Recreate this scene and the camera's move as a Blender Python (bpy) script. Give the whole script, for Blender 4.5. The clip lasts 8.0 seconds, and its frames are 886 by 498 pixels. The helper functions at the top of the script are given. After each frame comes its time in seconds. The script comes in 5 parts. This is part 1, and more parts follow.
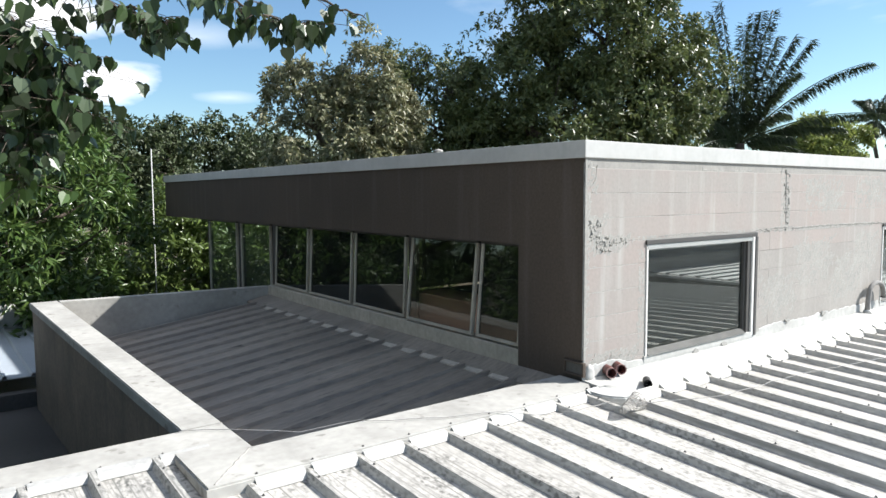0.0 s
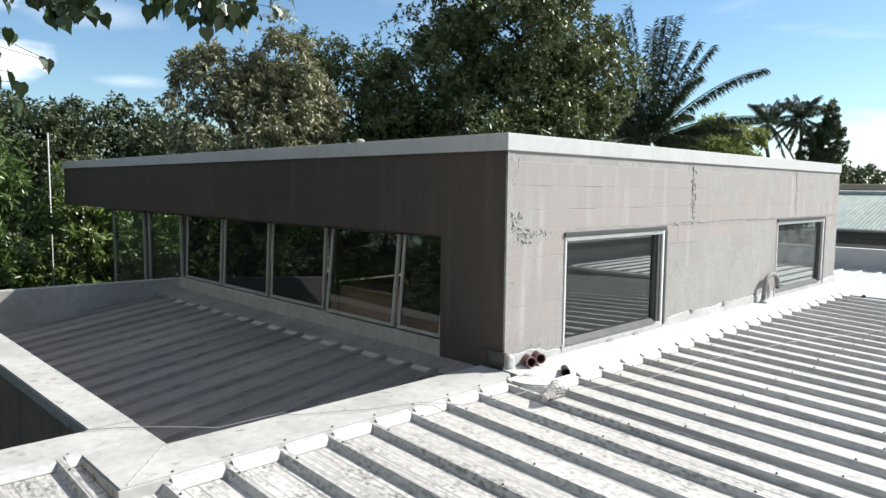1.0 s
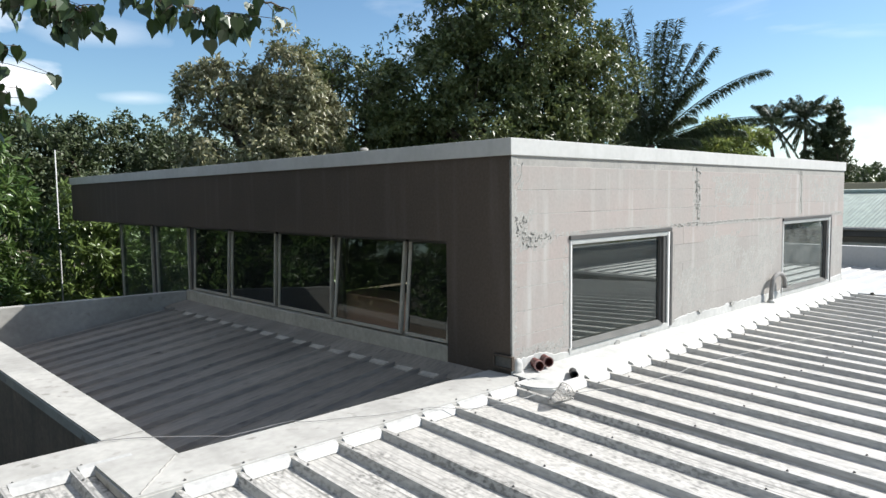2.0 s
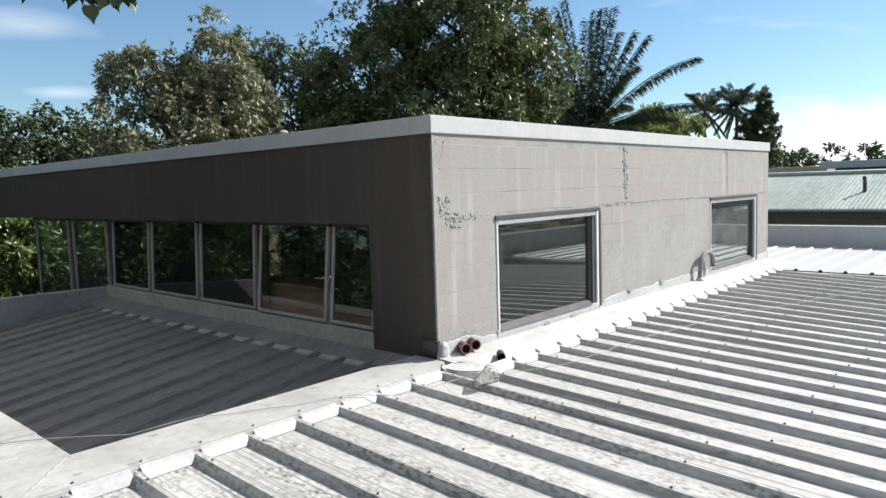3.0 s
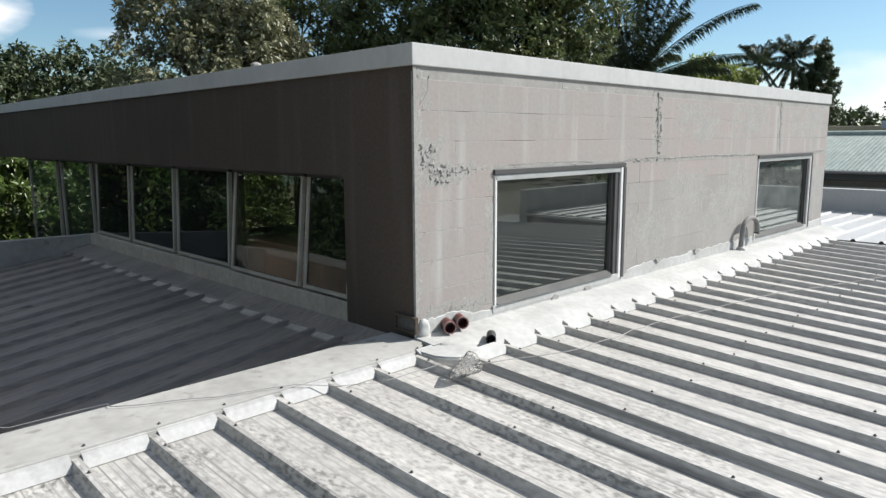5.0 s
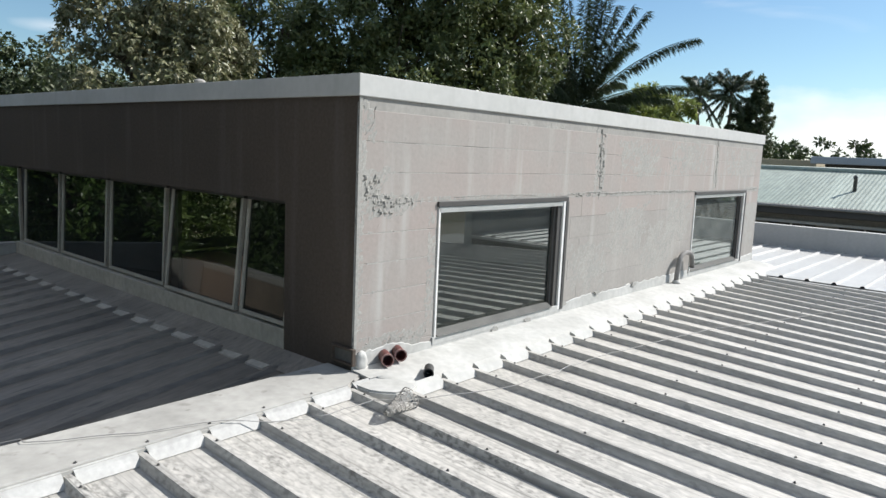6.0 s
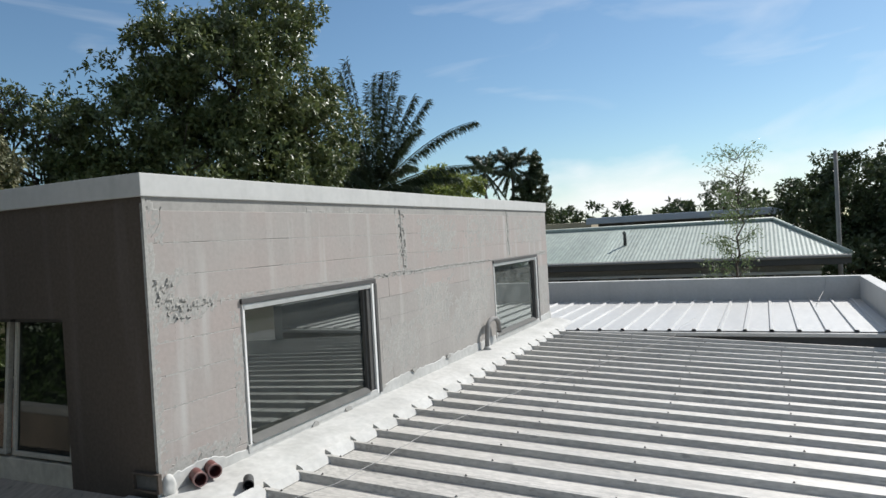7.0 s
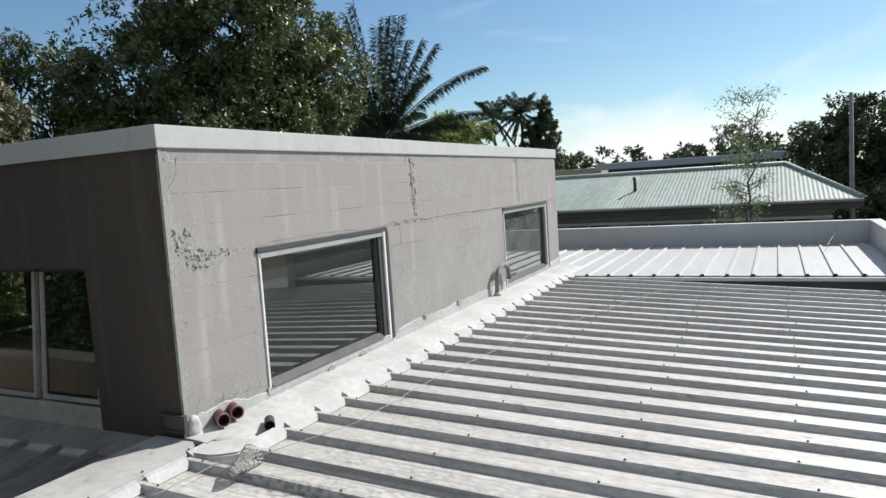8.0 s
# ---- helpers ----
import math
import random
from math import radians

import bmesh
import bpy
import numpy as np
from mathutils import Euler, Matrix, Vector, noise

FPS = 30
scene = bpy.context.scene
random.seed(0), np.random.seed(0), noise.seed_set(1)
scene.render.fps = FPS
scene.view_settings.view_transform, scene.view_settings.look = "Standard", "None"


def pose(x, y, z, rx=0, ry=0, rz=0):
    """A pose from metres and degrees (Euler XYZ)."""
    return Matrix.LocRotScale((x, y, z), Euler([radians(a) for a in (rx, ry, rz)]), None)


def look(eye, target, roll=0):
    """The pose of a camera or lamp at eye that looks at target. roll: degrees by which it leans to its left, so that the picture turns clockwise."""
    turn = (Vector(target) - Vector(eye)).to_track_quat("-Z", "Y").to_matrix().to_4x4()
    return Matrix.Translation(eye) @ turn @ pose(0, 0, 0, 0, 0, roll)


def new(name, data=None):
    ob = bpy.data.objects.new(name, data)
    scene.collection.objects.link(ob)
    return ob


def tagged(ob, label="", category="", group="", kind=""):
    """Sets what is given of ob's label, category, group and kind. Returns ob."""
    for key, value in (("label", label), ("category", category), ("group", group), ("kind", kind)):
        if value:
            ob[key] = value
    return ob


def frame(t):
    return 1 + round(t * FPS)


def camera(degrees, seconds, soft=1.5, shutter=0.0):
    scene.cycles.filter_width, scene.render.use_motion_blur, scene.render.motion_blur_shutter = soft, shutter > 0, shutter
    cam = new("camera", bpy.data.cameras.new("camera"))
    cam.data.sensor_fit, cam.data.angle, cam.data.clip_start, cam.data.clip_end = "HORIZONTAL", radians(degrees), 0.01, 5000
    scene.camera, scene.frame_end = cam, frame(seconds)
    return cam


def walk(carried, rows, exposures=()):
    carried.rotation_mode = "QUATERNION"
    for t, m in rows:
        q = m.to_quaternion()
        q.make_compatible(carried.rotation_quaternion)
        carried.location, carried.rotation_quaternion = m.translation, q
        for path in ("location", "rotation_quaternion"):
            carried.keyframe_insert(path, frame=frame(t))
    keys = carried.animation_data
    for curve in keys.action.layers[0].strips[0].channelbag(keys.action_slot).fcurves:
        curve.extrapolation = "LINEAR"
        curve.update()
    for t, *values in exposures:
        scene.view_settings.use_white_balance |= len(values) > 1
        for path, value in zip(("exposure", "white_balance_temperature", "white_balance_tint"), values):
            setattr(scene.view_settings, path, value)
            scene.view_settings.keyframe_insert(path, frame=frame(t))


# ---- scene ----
cam = camera(65.5, 8.0)
PATH = [
    (0, (-4.383, -3.867, 1.586), (-3.185, -2.273, 1.427), -0.3),
    (0.2, (-4.4, -3.855, 1.592), (-3.041, -2.397, 1.427), 0.6),
    (0.5, (-4.4, -3.826, 1.611), (-3.01, -2.399, 1.429), 0.1),
    (1, (-4.418, -3.807, 1.564), (-3.034, -2.373, 1.386), 0.6),
    (2.3, (-4.437, -3.85, 1.528), (-3.063, -2.405, 1.376), -1.1),
    (2.5, (-4.4, -3.858, 1.494), (-2.993, -2.452, 1.288), 0.2),
    (3, (-4.166, -3.856, 1.437), (-2.689, -2.521, 1.258), -1.8),
    (3.5, (-3.813, -3.786, 1.412), (-2.438, -2.365, 1.109), -1.2),
    (4, (-3.544, -3.663, 1.378), (-2.118, -2.305, 1.029), 3.7),
    (4.2, (-3.395, -3.552, 1.39), (-1.85, -2.325, 1.062), 6.0),
    (4.5, (-3.296, -3.513, 1.376), (-1.794, -2.242, 1.016), 2.8),
    (4.7, (-3.232, -3.483, 1.386), (-1.842, -2.084, 1.054), -0.2),
    (5.8, (-3.129, -3.488, 1.448), (-1.725, -2.093, 1.163), -0.2),
    (6, (-3.122, -3.47, 1.532), (-1.622, -2.177, 1.255), 2.5),
    (6.2, (-3.141, -3.476, 1.504), (-1.614, -2.206, 1.268), 1.3),
    (6.5, (-3.101, -3.47, 1.527), (-1.408, -2.441, 1.251), 0.3),
    (6.8, (-3.022, -3.422, 1.552), (-1.183, -2.654, 1.382), -0.6),
    (7, (-3.072, -3.466, 1.522), (-1.26, -2.619, 1.489), -3.2),
    (7.5, (-3.149, -3.489, 1.533), (-1.418, -2.489, 1.479), -6.1),
    (7.8, (-3.162, -3.514, 1.529), (-1.386, -2.609, 1.365), -3.8),
    (8, (-3.152, -3.486, 1.532), (-1.363, -2.611, 1.348), -3.7),
]
walk(cam, [(t, look(eye, target, roll)) for t, eye, target, roll in PATH],
     exposures=((0.0, 1.06), (0.5, 0.96), (1.2, 0.92), (2.5, 0.86), (3.5, 0.72), (4.5, 0.58), (6.0, 0.62), (7.0, 0.38), (8.0, 0.45)))

# ---- world, sun ----
SUN_TO = Vector((1.0, -0.54, 0.90)).normalized()      # the way to the sun
world = bpy.data.worlds.new("sky")
scene.world = world
world.use_nodes = True
wn, wl = world.node_tree.nodes, world.node_tree.links
sky = wn.new("ShaderNodeTexSky")
sky.sky_type = "NISHITA"
sky.sun_disc = False
sky.sun_elevation = math.asin(SUN_TO.z)
sky.sun_rotation = math.atan2(SUN_TO.x, SUN_TO.y)
sky.air_density, sky.dust_density, sky.ozone_density = 1.0, 0.25, 1.6
background = wn["Background"]
background.inputs["Strength"].default_value = 0.075


def math_node(nodes, links, op, a, b=None, clamp=False):
    n = nodes.new("ShaderNodeMath")
    n.operation, n.use_clamp = op, clamp
    for k, v in enumerate((a, b)):
        if v is None:
            continue
        if isinstance(v, (int, float)):
            n.inputs[k].default_value = v
        else:
            links.new(v, n.inputs[k])
    return n.outputs[0]


def sky_clouds():
    """A few cumulus and wisps, a bank of cloud low over the horizon, and unseen fill cloud overhead, mixed into the
    sky.
    """
    tc = wn.new("ShaderNodeTexCoord")
    sep = wn.new("ShaderNodeSeparateXYZ")
    wl.new(tc.outputs["Generated"], sep.inputs[0])
    puff = wn.new("ShaderNodeTexNoise")
    puff.inputs["Scale"].default_value, puff.inputs["Detail"].default_value = 9.0, 7.0
    stretch = wn.new("ShaderNodeMapping")
    stretch.inputs["Scale"].default_value = (1.0, 1.0, 2.6)
    wl.new(tc.outputs["Generated"], stretch.inputs[0])
    wl.new(stretch.outputs[0], puff.inputs["Vector"])
    wisp = wn.new("ShaderNodeTexNoise")
    wisp.inputs["Scale"].default_value, wisp.inputs["Detail"].default_value = 3.5, 8.0
    wisp.inputs["Distortion"].default_value = 0.6
    wmap = wn.new("ShaderNodeMapping")
    wmap.inputs["Scale"].default_value = (1.0, 1.0, 4.0)
    wmap.inputs["Rotation"].default_value = (0.25, 0.1, 0.4)
    wl.new(tc.outputs["Generated"], wmap.inputs[0])
    wl.new(wmap.outputs[0], wisp.inputs["Vector"])

    def blob(az, el, wide, high, gain):
        """A soft patch of cloud about a direction, broken by the noise."""
        a, e = radians(az), radians(el)
        c = Vector((math.sin(a) * math.cos(e), math.cos(a) * math.cos(e), math.sin(e)))
        r = Vector((math.cos(a), -math.sin(a), 0))
        d = wn.new("ShaderNodeVectorMath")
        d.operation = "SUBTRACT"
        wl.new(tc.outputs["Generated"], d.inputs[0])
        d.inputs[1].default_value = c
        dr = wn.new("ShaderNodeVectorMath")
        dr.operation = "DOT_PRODUCT"
        wl.new(d.outputs[0], dr.inputs[0])
        dr.inputs[1].default_value = r
        ds = wn.new("ShaderNodeSeparateXYZ")
        wl.new(d.outputs[0], ds.inputs[0])
        u = math_node(wn, wl, "DIVIDE", dr.outputs["Value"], wide)
        v = math_node(wn, wl, "DIVIDE", ds.outputs[2], high)
        q = math_node(wn, wl, "ADD", math_node(wn, wl, "MULTIPLY", u, u), math_node(wn, wl, "MULTIPLY", v, v))
        q = math_node(wn, wl, "SQRT", q)
        m = math_node(wn, wl, "SUBTRACT", 1.0, q)
        n = math_node(wn, wl, "MULTIPLY", math_node(wn, wl, "SUBTRACT", puff.outputs[0], 0.5), 1.7)
        m = math_node(wn, wl, "ADD", m, n)
        return math_node(wn, wl, "MULTIPLY", m, gain, clamp=True)

    cover = blob(12.0, 8.4, 0.066, 0.030, 1.7)
    cover = math_node(wn, wl, "MAXIMUM", cover, blob(8.0, 12.6, 0.075, 0.032, 1.5))
    cover = math_node(wn, wl, "MAXIMUM", cover, blob(20.0, 7.6, 0.05, 0.010, 0.35))
    cover = math_node(wn, wl, "MAXIMUM", cover, blob(18.0, 12.0, 0.09, 0.02, 0.25))
    cover = math_node(wn, wl, "MAXIMUM", cover, blob(82.0, 2.4, 0.32, 0.060, 0.95))
    cover = math_node(wn, wl, "MAXIMUM", cover, blob(100.0, 3.0, 0.27, 0.055, 0.8))
    thin = math_node(wn, wl, "MULTIPLY", math_node(wn, wl, "SUBTRACT", wisp.outputs[0], 0.60), 1.4, clamp=True)
    cover = math_node(wn, wl, "MAXIMUM", cover, thin)
    # unseen broken cloud higher up, over the whole dome, added to whiten the skylight in shade
    field = wn.new("ShaderNodeTexNoise")
    field.inputs["Scale"].default_value, field.inputs["Detail"].default_value = 3.0, 6.0
    wl.new(tc.outputs["Generated"], field.inputs["Vector"])
    high = math_node(wn, wl, "MULTIPLY", math_node(wn, wl, "SUBTRACT", sep.outputs[2], 0.42), 4.0, clamp=True)
    fill_cloud = math_node(wn, wl, "MULTIPLY", math_node(wn, wl, "SUBTRACT", field.outputs[0], 0.42), 5.0, clamp=True)
    cover = math_node(wn, wl, "MAXIMUM", cover, math_node(wn, wl, "MULTIPLY", high, math_node(wn, wl, "MULTIPLY", fill_cloud, 0.8)))
    mix = wn.new("ShaderNodeMix")
    mix.data_type = "RGBA"
    wl.new(cover, mix.inputs["Factor"])
    tint = wn.new("ShaderNodeMix")
    tint.data_type, tint.blend_type = "RGBA", "MULTIPLY"
    tint.inputs["Factor"].default_value = 1.0
    wl.new(sky.outputs[0], tint.inputs["A"])
    tint.inputs["B"].default_value = (0.84, 1.0, 1.07, 1)
    wl.new(tint.outputs["Result"], mix.inputs["A"])
    mix.inputs["B"].default_value = (10.5, 10.6, 10.8, 1)
    wl.new(mix.outputs["Result"], background.inputs["Color"])


sky_clouds()
sun = new("sun", bpy.data.lights.new("sun", "SUN"))
sun.data.energy, sun.data.angle, sun.data.color = 5.0, radians(0.6), (1.0, 0.98, 0.95)
sun.matrix_world = look(SUN_TO * 40, (0, 0, 0))


# ---- materials ----
def material(name, colour, second=None, rough=0.7, metal=0.0, big=0.8, small=30.0, contrast=0.6, grain=0.25, bump=0.3,
             depth=0.004, streak=0.0, streak_colour=(0.1, 0.09, 0.08), squash=(1, 1, 1), rand=0.0, spec=0.5, spots=0.0, spot_colour=(0.1, 0.1, 0.1), roof_dirt=False):
    """Two tones by a broad noise, a fine grain, run-down streaks, spots and a small relief, all in metres."""
    m = bpy.data.materials.new(name)
    m.use_nodes = True
    n, l = m.node_tree.nodes, m.node_tree.links
    b = n["Principled BSDF"]
    geo = n.new("ShaderNodeNewGeometry")
    mp = n.new("ShaderNodeMapping")
    mp.inputs["Scale"].default_value = squash
    l.new(geo.outputs["Position"], mp.inputs[0])

    def noise_at(scale, detail, vec):
        t = n.new("ShaderNodeTexNoise")
        t.inputs["Scale"].default_value, t.inputs["Detail"].default_value = scale, detail
        l.new(vec, t.inputs["Vector"])
        return t.outputs[0]

    def ramp(v, lo, hi):
        r = n.new("ShaderNodeMapRange")
        r.inputs["From Min"].default_value, r.inputs["From Max"].default_value = lo, hi
        l.new(v, r.inputs["Value"])
        return r.outputs[0]

    def blend(fac, a, c):
        x = n.new("ShaderNodeMix")
        x.data_type = "RGBA"
        for key, v in (("Factor", fac), ("A", a), ("B", c)):
            if isinstance(v, (int, float)):
                x.inputs[key].default_value = v
            elif isinstance(v, tuple):
                x.inputs[key].default_value = (*v, 1)
            else:
                l.new(v, x.inputs[key])
        return x.outputs["Result"]

    broad = ramp(noise_at(big, 5, mp.outputs[0]), 0.5 - 0.3 / max(contrast, 0.01) * 0.5, 0.5 + 0.3 / max(contrast, 0.01) * 0.5)
    col = blend(broad, colour, second or tuple(c * 0.75 for c in colour))
    fine_v = noise_at(small, 6, mp.outputs[0])
    fine = ramp(fine_v, 0.3, 0.75)
    g = n.new("ShaderNodeMix")
    g.data_type, g.blend_type = "RGBA", "MULTIPLY"
    g.inputs["Factor"].default_value = grain
    l.new(col, g.inputs["A"])
    l.new(fine, g.inputs["B"])
    col = g.outputs["Result"]
    if streak:
        sm = n.new("ShaderNodeMapping")
        sm.inputs["Scale"].default_value = (7, 7, 0.5)
        l.new(geo.outputs["Position"], sm.inputs[0])
        sv = ramp(noise_at(1.0, 4, sm.outputs[0]), 0.54, 0.75)
        col = blend(math_node(n, l, "MULTIPLY", sv, streak), col, streak_colour)
    if spots:
        sp = ramp(noise_at(small * 0.6, 3, mp.outputs[0]), 0.60, 0.68)
        keep = ramp(noise_at(big * 2.2, 3, mp.outputs[0]), 0.42, 0.62)
        col = blend(math_node(n, l, "MULTIPLY", math_node(n, l, "MULTIPLY", sp, keep), spots), col, spot_colour)
    if roof_dirt:
        # lichen and dust under the trees, thickest at the western sheets
        sx = n.new("ShaderNodeSeparateXYZ")
        l.new(geo.outputs["Position"], sx.inputs[0])
        west = ramp(math_node(n, l, "ADD", math_node(n, l, "MULTIPLY", sx.outputs[0], -0.22), math_node(n, l, "MULTIPLY", noise_at(1.1, 4, mp.outputs[0]), 1.5)), 0.35, 1.25)
        dm = n.new("ShaderNodeMapping")
        dm.inputs["Scale"].default_value = (1, 0.55, 1)
        l.new(geo.outputs["Position"], dm.inputs[0])
        mottle = math_node(n, l, "MULTIPLY", ramp(noise_at(42, 10, dm.outputs[0]), 0.44, 0.64), ramp(noise_at(4.5, 5, dm.outputs[0]), 0.30, 0.62))
        lines = n.new("ShaderNodeMapping")
        lines.inputs["Scale"].default_value = (48, 0.22, 1)
        l.new(geo.outputs["Position"], lines.inputs[0])
        run = ramp(noise_at(1.0, 3, lines.outputs[0]), 0.5, 0.72)
        both = math_node(n, l, "MAXIMUM", math_node(n, l, "MULTIPLY", mottle, 0.95), run)
        amount = math_node(n, l, "MULTIPLY", both, math_node(n, l, "ADD", math_node(n, l, "MULTIPLY", west, 0.86), 0.20))
        col = blend(amount, col, (0.10, 0.098, 0.088))
    if rand:
        info = n.new("ShaderNodeObjectInfo")
        hv = n.new("ShaderNodeHueSaturation")
        l.new(math_node(n, l, "ADD", math_node(n, l, "MULTIPLY", info.outputs["Random"], 2 * rand), 1 - rand), hv.inputs["Value"])
        l.new(col, hv.inputs["Color"])
        col = hv.outputs[0]
    l.new(col, b.inputs["Base Color"])
    rv = math_node(n, l, "ADD", math_node(n, l, "MULTIPLY", fine_v, 0.25), rough - 0.12, clamp=True)
    l.new(rv, b.inputs["Roughness"])
    b.inputs["Metallic"].default_value = metal
    b.inputs["Specular IOR Level"].default_value = spec
    if bump:
        bp = n.new("ShaderNodeBump")
        bp.inputs["Strength"].default_value, bp.inputs["Distance"].default_value = bump, depth
        l.new(fine_v, bp.inputs["Height"])
        l.new(bp.outputs[0], b.inputs["Normal"])
    return m


def leaf_material(name, colour, second, gloss=0.4, through_light=0.3):
    """Leaves: two greens by island, a soft sheen, and light through the blade."""
    m = bpy.data.materials.new(name)
    m.use_nodes = True
    n, l = m.node_tree.nodes, m.node_tree.links
    b = n["Principled BSDF"]
    geo = n.new("ShaderNodeNewGeometry")
    x = n.new("ShaderNodeMix")
    x.data_type = "RGBA"
    l.new(geo.outputs["Random Per Island"], x.inputs["Factor"])
    x.inputs["A"].default_value, x.inputs["B"].default_value = (*colour, 1), (*second, 1)
    t = n.new("ShaderNodeTexNoise")
    t.inputs["Scale"].default_value = 0.7
    l.new(geo.outputs["Position"], t.inputs["Vector"])
    hv = n.new("ShaderNodeHueSaturation")
    l.new(math_node(n, l, "ADD", math_node(n, l, "MULTIPLY", t.outputs[0], 0.9), 0.80), hv.inputs["Value"])
    l.new(x.outputs["Result"], hv.inputs["Color"])
    l.new(hv.outputs[0], b.inputs["Base Color"])
    b.inputs["Roughness"].default_value = gloss
    b.inputs["Specular IOR Level"].default_value = 0.5
    tr = n.new("ShaderNodeBsdfTranslucent")
    l.new(hv.outputs[0], tr.inputs["Color"])
    ms = n.new("ShaderNodeMixShader")
    ms.inputs[0].default_value = through_light
    l.new(b.outputs[0], ms.inputs[1])
    l.new(tr.outputs[0], ms.inputs[2])
    l.new(ms.outputs[0], n["Material Output"].inputs["Surface"])
    return m


def glass_material(name, tint=(0.75, 0.85, 0.80), rough=0.02, dusty=0.07, ior=1.6):
    """Thin tinted glass: clear through, with a mirror sheen that grows at a slant, and a little dust."""
    m = bpy.data.materials.new(name)
    m.use_nodes = True
    n, l = m.node_tree.nodes, m.node_tree.links
    n.remove(n["Principled BSDF"])
    tr = n.new("ShaderNodeBsdfTransparent")
    tr.inputs["Color"].default_value = (*tint, 1)
    gl = n.new("ShaderNodeBsdfGlossy")
    gl.inputs["Roughness"].default_value = rough
    gl.inputs["Color"].default_value = (0.92, 0.97, 0.95, 1)
    # the share mirrored by each face, alike from both sides
    lw = n.new("ShaderNodeLayerWeight")
    lw.inputs["Blend"].default_value = 0.5
    head_on = ((ior - 1) / (ior + 1)) ** 2
    slant = math_node(n, l, "POWER", lw.outputs["Facing"], 5.0)
    sheen = math_node(n, l, "ADD", math_node(n, l, "MULTIPLY", slant, 1 - head_on), head_on, clamp=True)
    mx = n.new("ShaderNodeMixShader")
    l.new(sheen, mx.inputs[0])
    l.new(tr.outputs[0], mx.inputs[1])
    l.new(gl.outputs[0], mx.inputs[2])
    df = n.new("ShaderNodeBsdfDiffuse")
    df.inputs["Color"].default_value = (0.35, 0.36, 0.34, 1)
    geo = n.new("ShaderNodeNewGeometry")
    t = n.new("ShaderNodeTexNoise")
    t.inputs["Scale"].default_value, t.inputs["Detail"].default_value = 6.0, 6.0
    l.new(geo.outputs["Position"], t.inputs["Vector"])
    dust = math_node(n, l, "MULTIPLY", t.outputs[0], dusty)
    m2 = n.new("ShaderNodeMixShader")
    l.new(dust, m2.inputs[0])
    l.new(mx.outputs[0], m2.inputs[1])
    l.new(df.outputs[0], m2.inputs[2])
    l.new(m2.outputs[0], n["Material Output"].inputs["Surface"])
    return m


M_BLOCK = material("painted_block", (0.335, 0.288, 0.262), (0.318, 0.296, 0.272), rough=0.9, big=1.6, small=28, contrast=0.9, grain=0.12, bump=0.25, streak=0.55, streak_colour=(0.42, 0.412, 0.39), rand=0.02, spots=0.25, spot_colour=(0.2, 0.17, 0.16))
M_BLOCK_GREY = material("greyed_block", (0.345, 0.325, 0.298), (0.295, 0.275, 0.252), rough=0.92, big=1.4, small=26, contrast=0.9, grain=0.15, bump=0.3, streak=0.4, streak_colour=(0.42, 0.41, 0.385), rand=0.02, spots=0.25, spot_colour=(0.2, 0.19, 0.175))
M_RENDER = material("cement_render", (0.36, 0.345, 0.315), (0.28, 0.27, 0.25), rough=0.92, big=1.7, small=26, contrast=0.9, grain=0.18, bump=0.35, streak=0.3, streak_colour=(0.22, 0.21, 0.2), spots=0.3, spot_colour=(0.16, 0.15, 0.14))
# brown paint, with extra warmth put in to offset blue skylight on shaded walls
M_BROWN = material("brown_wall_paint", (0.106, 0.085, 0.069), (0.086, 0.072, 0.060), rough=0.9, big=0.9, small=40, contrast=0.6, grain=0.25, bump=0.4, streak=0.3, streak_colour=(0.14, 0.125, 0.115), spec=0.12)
M_FASCIA = material("fascia_cement", (0.52, 0.52, 0.50), (0.44, 0.44, 0.42), rough=0.85, big=1.5, small=18, grain=0.1, bump=0.15, streak=0.25, streak_colour=(0.3, 0.3, 0.28))
M_PARAPET = material("parapet_cement", (0.46, 0.448, 0.415), (0.34, 0.33, 0.305), rough=0.9, big=1.8, small=15, contrast=0.95, grain=0.2, bump=0.2, spots=0.65, spot_colour=(0.15, 0.14, 0.12))
M_WHITE = material("white_waterproof_paint", (0.51, 0.505, 0.48), (0.42, 0.415, 0.39), rough=0.8, big=2.6, small=18, contrast=0.9, grain=0.2, bump=0.3, depth=0.004, spots=0.35, spot_colour=(0.4, 0.39, 0.36))
M_SHEET = material("weathered_roof_sheet", (0.61, 0.585, 0.54), (0.52, 0.498, 0.458), rough=0.55, metal=0.1, big=2.2, small=42, contrast=0.9, grain=0.3, bump=0.1, depth=0.001, squash=(1, 0.3, 1), rand=0.06, spots=0.8, spot_colour=(0.27, 0.265, 0.25), roof_dirt=True)
# grey sheet toned darker and warmer for the bay's shade, against the blue skylight
M_SHEET_WELL = material("shade_toned_grey_sheet", (0.33, 0.29, 0.245), (0.22, 0.195, 0.168), rough=0.55, metal=0.1, big=2.4, small=34, contrast=0.9, grain=0.4, bump=0.1, depth=0.001, squash=(0.2, 1, 1), rand=0.07, spots=0.9, spot_colour=(0.10, 0.09, 0.08))
M_TAB_DULL = material("dull_flashing_tab", (0.62, 0.57, 0.49), (0.46, 0.42, 0.36), rough=0.7, big=3, small=30, contrast=0.9, grain=0.3, bump=0.1)
